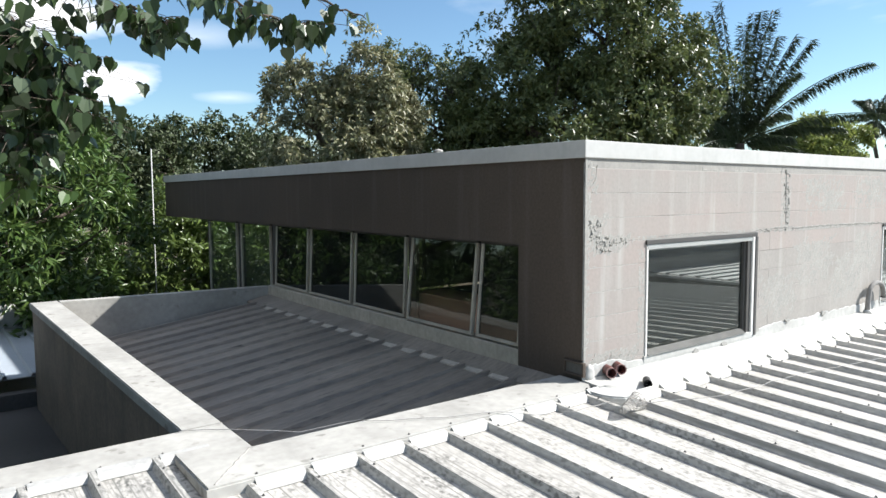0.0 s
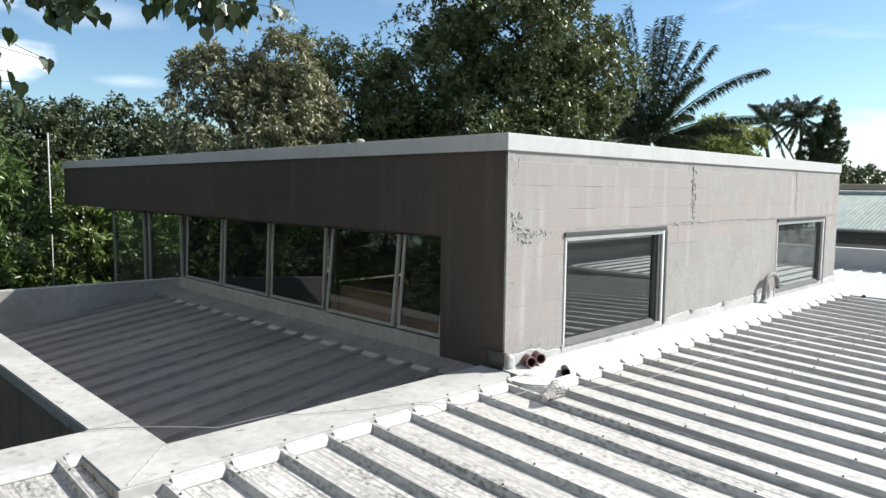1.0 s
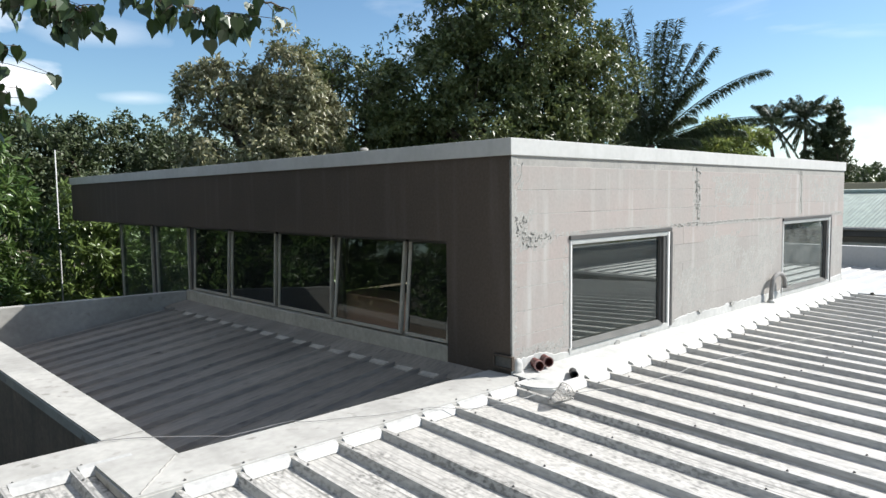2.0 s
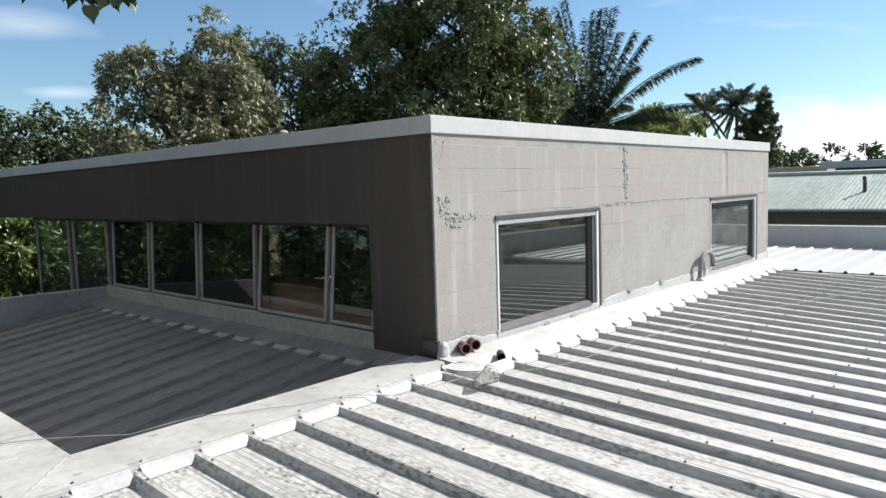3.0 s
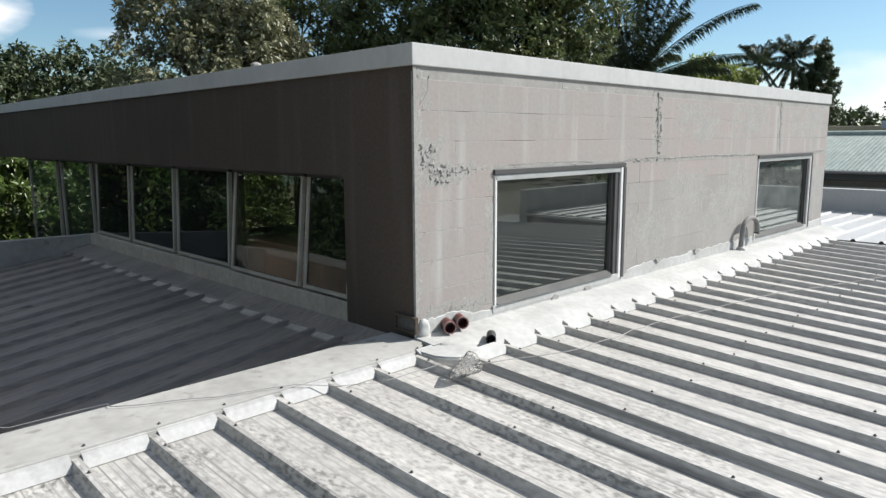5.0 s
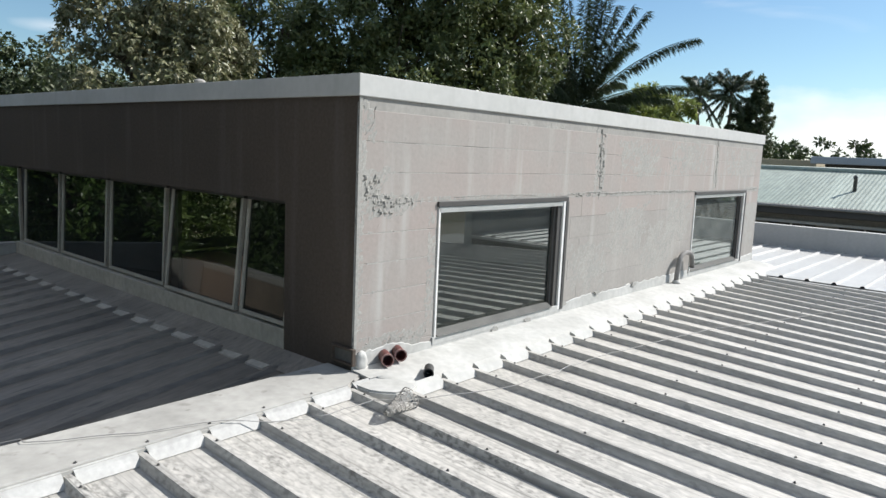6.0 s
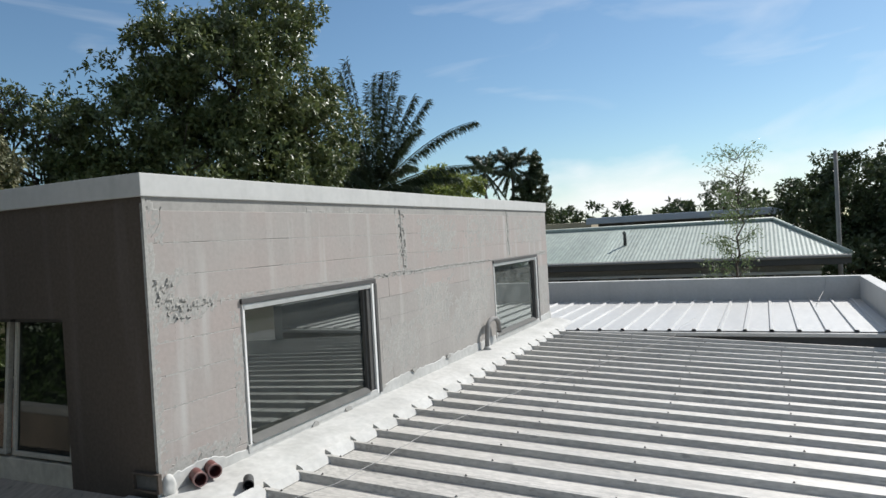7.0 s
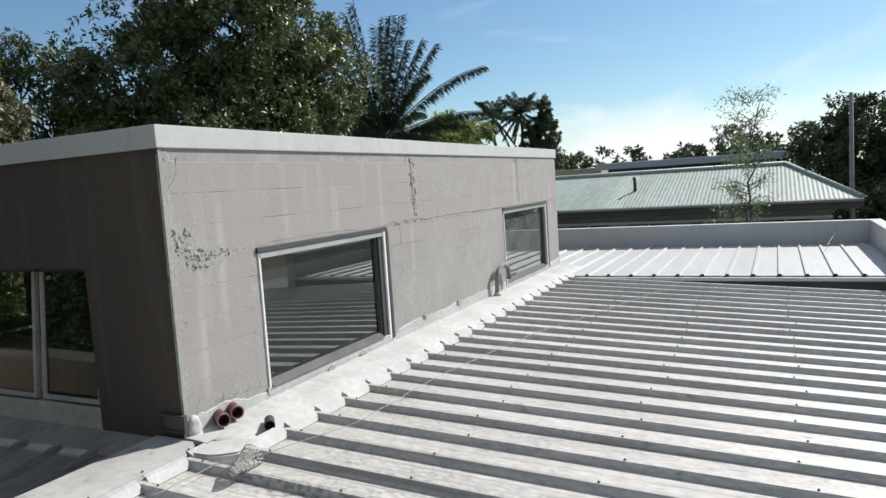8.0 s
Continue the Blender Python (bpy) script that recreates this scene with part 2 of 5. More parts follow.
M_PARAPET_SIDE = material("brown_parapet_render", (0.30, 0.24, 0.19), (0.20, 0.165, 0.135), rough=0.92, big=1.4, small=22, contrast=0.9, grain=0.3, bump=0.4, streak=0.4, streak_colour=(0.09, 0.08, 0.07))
M_SHEET_FAR = material("pale_roof_sheet", (0.50, 0.495, 0.475), (0.44, 0.435, 0.42), rough=0.5, metal=0.1, big=0.8, small=20, grain=0.15, bump=0.05, squash=(0.3, 1, 1), rand=0.04)
M_SHEET_GREEN = material("green_roof_sheet", (0.37, 0.42, 0.37), (0.29, 0.345, 0.30), rough=0.6, big=0.35, small=6, contrast=0.8, grain=0.3, bump=0.05, squash=(0.25, 1, 1), rand=0.1, spots=0.4, spot_colour=(0.22, 0.24, 0.22))
M_SHEET_BLUE = material("blue_grey_sheet", (0.42, 0.47, 0.52), (0.36, 0.4, 0.45), rough=0.5, big=0.8, small=15, grain=0.2, bump=0.05, rand=0.04)
M_ALU = material("weathered_aluminium", (0.55, 0.55, 0.53), (0.42, 0.42, 0.40), rough=0.45, metal=0.5, big=4, small=60, grain=0.2, bump=0.1, depth=0.001)
M_ALU_DARK = material("dark_window_frame", (0.075, 0.07, 0.065), (0.05, 0.048, 0.045), rough=0.6, big=3, small=50, grain=0.3, bump=0.2)
M_STRIP = material("white_folded_strip", (0.47, 0.465, 0.445), (0.37, 0.366, 0.35), rough=0.6, big=3, small=30, contrast=0.9, grain=0.25, bump=0.1, spots=0.4, spot_colour=(0.3, 0.29, 0.27))
M_BROKEN = material("broken_cement", (0.36, 0.348, 0.318), (0.25, 0.242, 0.22), rough=0.95, big=9, small=60, contrast=1.0, grain=0.35, bump=0.5, spots=0.5, spot_colour=(0.15, 0.145, 0.13))
M_MORTAR = material("grey_mortar", (0.375, 0.365, 0.335), (0.32, 0.312, 0.288), rough=0.95, big=5, small=45, contrast=0.9, grain=0.25, bump=0.4, spots=0.3, spot_colour=(0.2, 0.195, 0.18))
M_MORTAR_DARK = material("dusty_grey_mortar", (0.13, 0.128, 0.118), (0.095, 0.094, 0.088), rough=0.95, big=5, small=45, contrast=0.9, grain=0.25, bump=0.3)
# shaded-side copy of the window aluminium, its colour warmed against blue skylight
M_ALU_WEST = material("shade_toned_sash_frame", (0.52, 0.48, 0.40), (0.38, 0.35, 0.29), rough=0.6, metal=0.1, big=4, small=60, grain=0.3, bump=0.1, depth=0.001)
# sill cement warmed in colour to cancel the blue skylight on its shaded face
M_SILL = material("shade_warmed_sill_cement", (0.52, 0.48, 0.40), (0.42, 0.39, 0.32), rough=0.9, big=1.5, small=18, contrast=0.9, grain=0.25, bump=0.2, streak=0.3, streak_colour=(0.16, 0.15, 0.13))
M_GLASS_DUSTY = glass_material("dusty_tinted_glass", (0.30, 0.37, 0.34), dusty=0.11, ior=2.1)
M_GLASS_PALE = glass_material("pale_dusty_glass", (0.45, 0.52, 0.50), dusty=0.4, ior=1.9)
M_GLASS = glass_material("tinted_glass", (0.13, 0.155, 0.145), dusty=0.05)
M_GLASS_CLEAR = glass_material("clear_glass", (0.90, 0.94, 0.90))
# paler pane than its neighbours, so the bright counter shows through
M_GLASS_LIGHT = glass_material("light_tinted_glass", (0.60, 0.58, 0.56), dusty=0.02, ior=1.4)
M_PVC = material("red_brown_pipe", (0.16, 0.045, 0.038), (0.11, 0.035, 0.03), rough=0.45, big=6, small=60, grain=0.3, bump=0.1)
M_PVC_RIM = material("pinkish_pipe_rim", (0.45, 0.25, 0.22), (0.35, 0.2, 0.18), rough=0.5, big=6, small=60)
M_BLACK = material("black_pipe", (0.02, 0.02, 0.02), (0.03, 0.028, 0.026), rough=0.6, big=8, small=60)
M_WIRE = material("wire_mesh_steel", (0.42, 0.41, 0.38), (0.28, 0.26, 0.24), rough=0.5, metal=0.6, big=9, small=80)
M_CABLE = material("grey_cable", (0.40, 0.39, 0.37), (0.28, 0.27, 0.26), rough=0.6, big=3, small=40)
# orange raised in albedo to stand in for sunlight on the panel
M_WOOD = material("sun_bright_orange_plywood", (0.86, 0.58, 0.43), (0.80, 0.52, 0.37), rough=0.6, big=2, small=30)
# low albedo stands in for the weak light inside the room
M_DARK_ROOM = material("room_dimness_tone", (0.11, 0.12, 0.115), (0.09, 0.1, 0.095), rough=0.85, big=1, small=20)
M_TAB = material("bright_flashing", (0.80, 0.79, 0.76), (0.7, 0.69, 0.66), rough=0.5, big=3, small=30, grain=0.1, bump=0.05)
# deck cement with the shade below the parapet put into its dark colour
M_DECK = material("shade_dark_deck", (0.10, 0.095, 0.09), (0.07, 0.068, 0.065), rough=0.8, big=1, small=25, spots=0.4, spot_colour=(0.04, 0.04, 0.04))
M_GROUND = material("earth_and_grass", (0.13, 0.13, 0.06), (0.16, 0.13, 0.09), rough=0.95, big=0.15, small=3, contrast=0.9, grain=0.4)
M_BARK = material("bark", (0.13, 0.10, 0.075), (0.08, 0.065, 0.05), rough=0.95, big=3, small=30, bump=0.8, depth=0.02)
M_HOUSE = material("grey_house_wall", (0.34, 0.33, 0.31), (0.27, 0.26, 0.25), rough=0.9, big=0.6, small=12)
M_DARK_TRIM = material("dark_eave_trim", (0.10, 0.095, 0.09), (0.07, 0.07, 0.065), rough=0.8, big=1, small=20)
M_YELLOW = material("cream_house_wall", (0.5, 0.42, 0.28), (0.44, 0.37, 0.25), rough=0.9, big=0.6, small=12)
M_POLE = material("white_pole_paint", (0.6, 0.6, 0.58), (0.5, 0.5, 0.48), rough=0.5, big=3, small=30)
M_CONCRETE_POLE = material("concrete_pole", (0.27, 0.26, 0.245), (0.21, 0.2, 0.19), rough=0.9, big=2, small=20)


# ---- building blocks ----
def box(bm, x0, x1, y0, y1, z0, z1, bevel=0.0):
    r = bmesh.ops.create_cube(bm, size=1, matrix=Matrix.LocRotScale(((x0 + x1) / 2, (y0 + y1) / 2, (z0 + z1) / 2), None, (x1 - x0, y1 - y0, z1 - z0)))
    if bevel:
        es = list({e for v in r["verts"] for e in v.link_edges})
        bmesh.ops.bevel(bm, geom=es, offset=bevel, segments=2, affect="EDGES", profile=0.6)
    return r["verts"]


def prism(bm, outline, a, b, axis="x"):
    """An outline (two coordinates a point) drawn out from a to b along an axis."""
    def at(p, s):
        return {"x": (s, p[0], p[1]), "y": (p[0], s, p[1]), "z": (p[0], p[1], s)}[axis]
    lo = [bm.verts.new(at(p, a)) for p in outline]
    hi = [bm.verts.new(at(p, b)) for p in outline]
    k = len(outline)
    for i in range(k):
        bm.faces.new((lo[i], lo[(i + 1) % k], hi[(i + 1) % k], hi[i]))
    bm.faces.new(lo[::-1])
    bm.faces.new(hi)
    bmesh.ops.recalc_face_normals(bm, faces=bm.faces[:])


def tube(bm, points, radius, sides=8, taper=None, caps=True):
    """A round bar along points; taper gives the radius at the far end."""
    rings, n = [], len(points)
    for i, p in enumerate(points):
        p = Vector(p)
        d = (Vector(points[min(i + 1, n - 1)]) - Vector(points[max(i - 1, 0)])).normalized()
        u = d.orthogonal().normalized() if i == 0 else (u - d * u.dot(d)).normalized()
        v = d.cross(u)
        r = radius if taper is None else radius + (taper - radius) * i / max(n - 1, 1)
        rings.append([bm.verts.new(p + (u * math.cos(2 * math.pi * k / sides) + v * math.sin(2 * math.pi * k / sides)) * r) for k in range(sides)])
    for a, b in zip(rings, rings[1:]):
        for k in range(sides):
            bm.faces.new((a[k], a[(k + 1) % sides], b[(k + 1) % sides], b[k])).smooth = True
    if caps:
        bm.faces.new(rings[0][::-1])
        bm.faces.new(rings[-1])


def mesh_of(name, bm, mat):
    me = bpy.data.meshes.new(name)
    bm.to_mesh(me)
    bm.free()
    me.materials.append(mat)
    return me


def part(name, bm, mat, parent=None, label=""):
    ob = new(name, mesh_of(name, bm, mat))
    ob.parent = parent
    return tagged(ob, label)


def piece(name, me, parent, at, turn=None, scale=None):
    """An object of its own on a shared mesh."""
    ob = new(name, me)
    ob.parent = parent
    ob.matrix_basis = Matrix.LocRotScale(at, turn, scale)
    return ob


def empty(name, at, label, category, group="", kind=""):
    ob = new(name)
    ob.empty_display_size = 0.1
    ob.location = at
    return tagged(ob, label, category, group, kind)


def structure(name, bm, mat, label, category=""):
    return tagged(part(name, bm, mat), label, category or name.split("_")[0], "", "structure")


# ---- ground and the building under the roofs ----
GROUND = -4.6
bm = bmesh.new()
bmesh.ops.create_grid(bm, x_segments=40, y_segments=40, size=1500, matrix=Matrix.Translation((0, 0, GROUND)))
structure("ground", bm, M_GROUND, "dry earth and rough grass round the buildings", "ground")

bm = bmesh.new()
box(bm, -8.8, 12.1, -9.0, 0.0, GROUND, -0.75)
box(bm, -3.05, 12.1, 0.0, 7.0, GROUND, -0.75)
structure("wall_lower_storey", bm, M_HOUSE, "plain cement walls of the storey below the roofs", "wall")

# ---- penthouse ----
WALL_TOP, X_END, Y_END, T = 1.88, 8.62, 10.3, 0.15
W1, W2, WZ = (0.834, 2.686), (5.97, 7.955), (0.085, 1.145)

bm = bmesh.new()
for x0, x1, z0, z1 in ((0.0125, W1[0], -0.75, WALL_TOP), (W1[0], W1[1], WZ[1], WALL_TOP), (W1[0], W1[1], -0.75, WZ[0]), (W1[1], W2[0], -0.75, WALL_TOP),
                       (W2[0], W2[1], WZ[1], WALL_TOP), (W2[0], W2[1], -0.75, WZ[0]), (W2[1], X_END, -0.75, WALL_TOP)):
    box(bm, x0, x1, 0.0, T, z0, z1)
wall_south = structure("wall_south", bm, M_RENDER, "sunlit concrete block wall, thinly plastered and stained, with chipped joints", "wall")

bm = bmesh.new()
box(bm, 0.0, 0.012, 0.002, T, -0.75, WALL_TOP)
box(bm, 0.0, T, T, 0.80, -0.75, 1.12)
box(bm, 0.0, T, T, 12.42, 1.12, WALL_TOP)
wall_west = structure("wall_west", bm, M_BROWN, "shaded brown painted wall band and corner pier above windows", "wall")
bm = bmesh.new()
box(bm, 0.06, 0.2, 0.803, 6.86, -0.75, 0.10)
box(bm, 0.06, 0.2, 6.86, Y_END, -0.75, -0.55)
structure("wall_west_below_windows", bm, M_PARAPET, "low grey cement wall under the row of windows", "wall")
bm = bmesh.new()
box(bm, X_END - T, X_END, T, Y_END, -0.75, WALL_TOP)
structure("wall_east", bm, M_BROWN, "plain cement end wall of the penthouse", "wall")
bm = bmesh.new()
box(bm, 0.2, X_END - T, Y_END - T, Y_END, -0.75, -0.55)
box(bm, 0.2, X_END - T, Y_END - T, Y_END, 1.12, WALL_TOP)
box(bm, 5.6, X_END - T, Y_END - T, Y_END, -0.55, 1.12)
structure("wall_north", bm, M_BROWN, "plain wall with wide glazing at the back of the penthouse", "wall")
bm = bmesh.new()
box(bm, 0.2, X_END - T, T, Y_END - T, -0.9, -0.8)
structure("floor", bm, M_DARK_ROOM, "floor inside the penthouse, darkened for the dim room", "floor")
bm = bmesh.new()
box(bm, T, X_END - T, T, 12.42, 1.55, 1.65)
structure("ceiling", bm, M_DARK_ROOM, "flat ceiling inside the penthouse, darkened for the dim room", "ceiling")
bm = bmesh.new()
box(bm, T, X_END, 12.27, 12.42, 1.12, WALL_TOP)
box(bm, T, X_END, Y_END, 12.27, 1.12, 1.2)
structure("eave_north", bm, M_BROWN, "brown boxed eave that overhangs the end of the penthouse", "eave")
bm = bmesh.new()
box(bm, -0.022, X_END + 0.03, -0.018, 12.45, WALL_TOP, 2.025, 0.006)
structure("roof_fascia", bm, M_FASCIA, "pale cement fascia band round the flat roof", "roof")

# concrete blocks of the sunlit wall, 0.4 by 0.2 m with tooled joints
rng = random.Random(4)


def block_mesh(w, h, mat, ease, d=0.012):
    bm = bmesh.new()
    box(bm, 0.0, w, -d, 0.006, 0, h)
    front = [f for f in bm.faces if f.normal.y < -0.9]
    bmesh.ops.bevel(bm, geom=[e for f in front for e in f.edges if abs(e.verts[0].co.z - e.verts[1].co.z) < 1e-5], offset=ease, segments=1, affect="EDGES")
    return mesh_of("brick", bm, mat)


BLOCKS = {}
COURSE = 0.21
for row in range(9):
    z = 0.116 + (row - 1) * COURSE + 0.002
    top = min(z + COURSE - 0.004, WALL_TOP - 0.003)
    z = max(z, 0.02)
    if top - z < 0.05:
        continue
    x = -0.2 * (row % 2)
    while x < X_END:
        a, b = max(x, 0.0), min(x + 0.4, X_END)
        x += 0.4
        spans = [(a, b)]
        if z < WZ[1] + 0.02 and top > WZ[0]:
            for lo, hi in (W1, W2):
                lo, hi = lo - 0.02, hi + 0.04
                spans = [q for s0, s1 in spans for q in ((s0, min(s1, lo)), (max(s0, hi), s1)) if q[1] - q[0] > 0.05]
        for s0, s1 in spans:
            w, h = round(s1 - s0, 2), round(top - z, 3)
            grey = row < 5 and s0 > 2.6
            if w < 0.06:
                continue
            key = (w, h, grey)
            if key not in BLOCKS:
                BLOCKS[key] = block_mesh(w, h, M_BLOCK_GREY if grey else M_BLOCK, 0.0008 if grey else 0.0022)
            proud = 0.0004 if grey or s0 > 3.3 else 0.0016
            piece("brick", BLOCKS[key], wall_south, (s0, 0.0105 - proud - rng.uniform(0.0, 0.0003), z))


def rough_patch(bm, x0, x1, z0, z1, amp, seed, step=0.012):
    """Broken plaster: a lumpy sheet that stands out of the wall and fades into it at a ragged edge."""
    nx, nz = max(3, int((x1 - x0) / step)), max(3, int((z1 - z0) / step))
    grid = []
    for i in range(nx + 1):
        col = []
        for k in range(nz + 1):
            x, z = x0 + (x1 - x0) * i / nx, z0 + (z1 - z0) * k / nz
            u, v = abs(2 * i / nx - 1), abs(2 * k / nz - 1)
            edge = 1 - max(u, v) ** 2.2 + 0.5 * noise.noise((x * 14, z * 14, seed))
            h = 0.55 * noise.noise((x * 22, z * 26, seed + 3)) + 0.45 * noise.noise((x * 55, z * 60, seed + 7)) + 0.1
            y = 0.004 - amp * max(0.0, h) if edge > 0.25 else 0.006
            col.append(bm.verts.new((x, y - 0.006 * max(0, min(1, edge)), z)))
        grid.append(col)
    for i in range(nx):
        for k in range(nz):
            bm.faces.new((grid[i][k], grid[i + 1][k], grid[i + 1][k + 1], grid[i][k + 1]))


def crack(bm, points, width, r):
    """A ragged continuous seam of mortar along points in the wall's plane."""
    fine = []
    for (xa, za), (xb, zb) in zip(points, points[1:]):
        n = max(2, int(math.hypot(xb - xa, zb - za) / 0.02))
        for i in range(n):
            f = i / n
            fine.append((xa + (xb - xa) * f, za + (zb - za) * f))
    rings = []
    for i, (x, z) in enumerate(fine):
        w = width * (0.35 + 0.9 * abs(noise.noise((x * 31, z * 31, 2)))) * (0.4 + 1.2 * abs(noise.noise((x * 4, z * 4, 9))))
        x, z = x + 0.012 * noise.noise((x * 17, z * 17, 4)), z + 0.014 * noise.noise((x * 15, z * 15, 6))
        across = (fine[min(i + 1, len(fine) - 1)][0] - fine[max(i - 1, 0)][0], fine[min(i + 1, len(fine) - 1)][1] - fine[max(i - 1, 0)][1])
        q = math.hypot(*across) or 1
        ux, uz = -across[1] / q, across[0] / q
        rings.append([bm.verts.new((x + ux * w * s, y, z + uz * w * s)) for s, y in ((-1, 0.001), (-0.5, -0.004 - w * 0.35), (0.4, -0.004 - w * 0.4), (1, 0.001))])
    for a, c in zip(rings, rings[1:]):
        for k in range(3):
            bm.faces.new((a[k], a[k + 1], c[k + 1], c[k]))


def smear(bm, x0, x1, z0, z1, seed, proud=0.0035, step=0.02):
    """A thin trowelled coat with a ragged outline, lying on the blocks."""
    nx, nz = max(4, int((x1 - x0) / step)), max(4, int((z1 - z0) / step))
    grid = {}
    for i in range(nx + 1):
        for k in range(nz + 1):
            x, z = x0 + (x1 - x0) * i / nx, z0 + (z1 - z0) * k / nz
            u, v = abs(2 * i / nx - 1), abs(2 * k / nz - 1)
            edge = 1 - max(u, v) ** 2 + 0.75 * noise.noise((x * 9, z * 9, seed)) + 0.35 * noise.noise((x * 30, z * 30, seed))
            y = -proud - 0.0025 * noise.noise((x * 40, z * 40, seed + 5)) if edge > 0.3 else 0.008
            grid[i, k] = bm.verts.new((x, y, z))
    for i in range(nx):
        for k in range(nz):
            bm.faces.new((grid[i, k], grid[i + 1, k], grid[i + 1, k + 1], grid[i, k + 1]))


bm = bmesh.new()
smear(bm, -0.01, 0.30, 1.05, 1.44, 41)
smear(bm, 0.10, 0.62, 1.05, 1.26, 42)
smear(bm, 0.5, 2.9, 1.14, 1.22, 43)
smear(bm, -0.01, 0.09, 0.1, 1.84, 44)
smear(bm, 0.02, 0.16, 1.55, 1.86, 45)
smear(bm, 0.0, 0.84, 0.06, 0.24, 46)
smear(bm, 2.7, 6.1, 1.13, 1.21, 47)
smear(bm, 3.18, 3.46, 1.1, 1.86, 48)
smear(bm, 6.52, 6.74, 1.15, 1.86, 49)
smear(bm, 7.9, 8.6, 1.12, 1.23, 50)
for k, (x0, x1, z0, z1) in enumerate(((2.75, 3.7, 0.15, 0.75), (3.5, 4.6, 0.45, 1.1), (4.4, 5.4, 0.2, 0.9), (5.0, 5.9, 0.5, 1.12), (3.6, 4.9, 1.3, 1.8), (4.9, 6.4, 1.35, 1.84), (6.8, 8.5, 1.3, 1.82), (1.6, 2.6, 1.45, 1.84), (8.02, 8.58, 0.2, 1.0))):
    smear(bm, x0, x1, z0, z1, 80 + k, 0.0022, 0.03)
smear(bm, 0.70, 0.83, 0.1, 1.1, 51)
for k, row in enumerate((0.326, 0.536, 0.746, 0.956, 1.376, 1.586)):
    smear(bm, 0.04, 0.36 + 0.05 * (k % 3), row - 0.018, row + 0.022, 60 + k, 0.0028, 0.012)
    for j, (x0, x1) in enumerate(((0.3, 0.8),) if row < 1 else ((0.4, 1.1), (1.3, 2.0), (2.2, 3.1), (3.6, 4.4), (4.9, 5.8))):
        smear(bm, x0, x1, row - 0.009, row + 0.010, 70 + 7 * k + j, 0.0026, 0.008)
bmesh.ops.recalc_face_normals(bm, faces=bm.faces[:])
part("mortar_smear", bm, M_MORTAR, wall_south, "grey trowelled mortar over the joints")

bm = bmesh.new()
rough_patch(bm, 0.03, 0.22, 1.16, 1.37, 0.030, 1)
rough_patch(bm, 0.12, 0.34, 1.08, 1.24, 0.034, 3)
rough_patch(bm, 0.26, 0.56, 1.12, 1.21, 0.026, 5)
rough_patch(bm, 0.03, 0.82, 0.12, 0.19, 0.014, 13)
crack(bm, [(1.0, 1.19), (1.6, 1.195), (2.2, 1.185)], 0.010, rng)
crack(bm, [(2.72, 1.185), (3.2, 1.2), (3.6, 1.18)], 0.022, rng)
crack(bm, [(3.31, 1.84), (3.32, 1.55), (3.34, 1.2)], 0.034, rng)
crack(bm, [(3.6, 1.18), (4.5, 1.19), (5.95, 1.17)], 0.024, rng)
crack(bm, [(6.61, 1.86), (6.64, 1.5), (6.68, 1.19)], 0.020, rng)
crack(bm, [(8.0, 1.17), (8.55, 1.19)], 0.02, rng)
crack(bm, [(0.05, 1.62), (0.12, 1.7), (0.15, 1.84)], 0.009, rng)
rough_patch(bm, 3.26, 3.41, 1.18, 1.84, 0.028, 21)
rough_patch(bm, 4.2, 5.9, 1.15, 1.205, 0.018, 31, 0.016)
rough_patch(bm, 6.6, 6.7, 1.2, 1.84, 0.016, 35)
rough_patch(bm, 2.75, 3.6, 1.15, 1.215, 0.022, 25)
rough_patch(bm, 7.95, 8.55, 1.14, 1.21, 0.014, 39)
bmesh.ops.recalc_face_normals(bm, faces=bm.faces[:])
part("broken_plaster", bm, M_BROKEN, wall_south, "rough grey broken plaster")
bm = bmesh.new()
box(bm, -0.004, 0.022, -0.006, 0.002, 0.1, WALL_TOP - 0.002, 0.002)
part("corner_bead", bm, M_MORTAR, wall_south, "pale mortar arris of the corner")

# white waterproof paint along the foot of the wall
bm = bmesh.new()
n = 260
rows = []
for i in range(n + 1):
    x = -0.02 + (X_END + 0.02) * i / n
    up = 0.085 + 0.04 * noise.noise((x * 1.7, 0, 0)) + 0.02 * noise.noise((x * 9, 3, 0)) + 0.022 * noise.noise((x * 31, 5, 0)) + (0.02 if 0.0 < x < 0.5 else 0) + (0.03 if x > 2.7 else 0)
    if W1[0] - 0.05 < x < W1[1] + 0.03 or W2[0] - 0.05 < x < W2[1] + 0.03:
        up = min(up, WZ[0] - 0.02)
    wob = 0.007 * noise.noise((x * 3.1, 7, 0)) + 0.003 * noise.noise((x * 12, 7, 0))
    edge = -0.43 if x > 0.1 else -0.16 - 0.27 * max(0.0, (x + 0.02) / 0.12)
    rows.append([bm.verts.new(p) for p in ((x, -0.003, up + 0.006), (x, -0.009, up), (x, -0.014, 0.016 + wob), (x, -0.20, 0.0 + wob), (x, edge + 0.09, -0.028 + wob * 0.4), (x, edge + 0.02, -0.075), (x, edge + 0.03, -0.14), (x, -0.006, -0.14))])
for a, b in zip(rows, rows[1:]):
    for k in range(8):
        bm.faces.new((a[k], a[(k + 1) % 8], b[(k + 1) % 8], b[k])).smooth = k in (3, 4)
bm.faces.new(rows[0])
bm.faces.new(rows[-1][::-1])
bmesh.ops.recalc_face_normals(bm, faces=bm.faces[:])
structure("apron", bm, M_WHITE, "uneven white waterproofed cement apron along the foot of the wall", "flashing")

bm = bmesh.new()
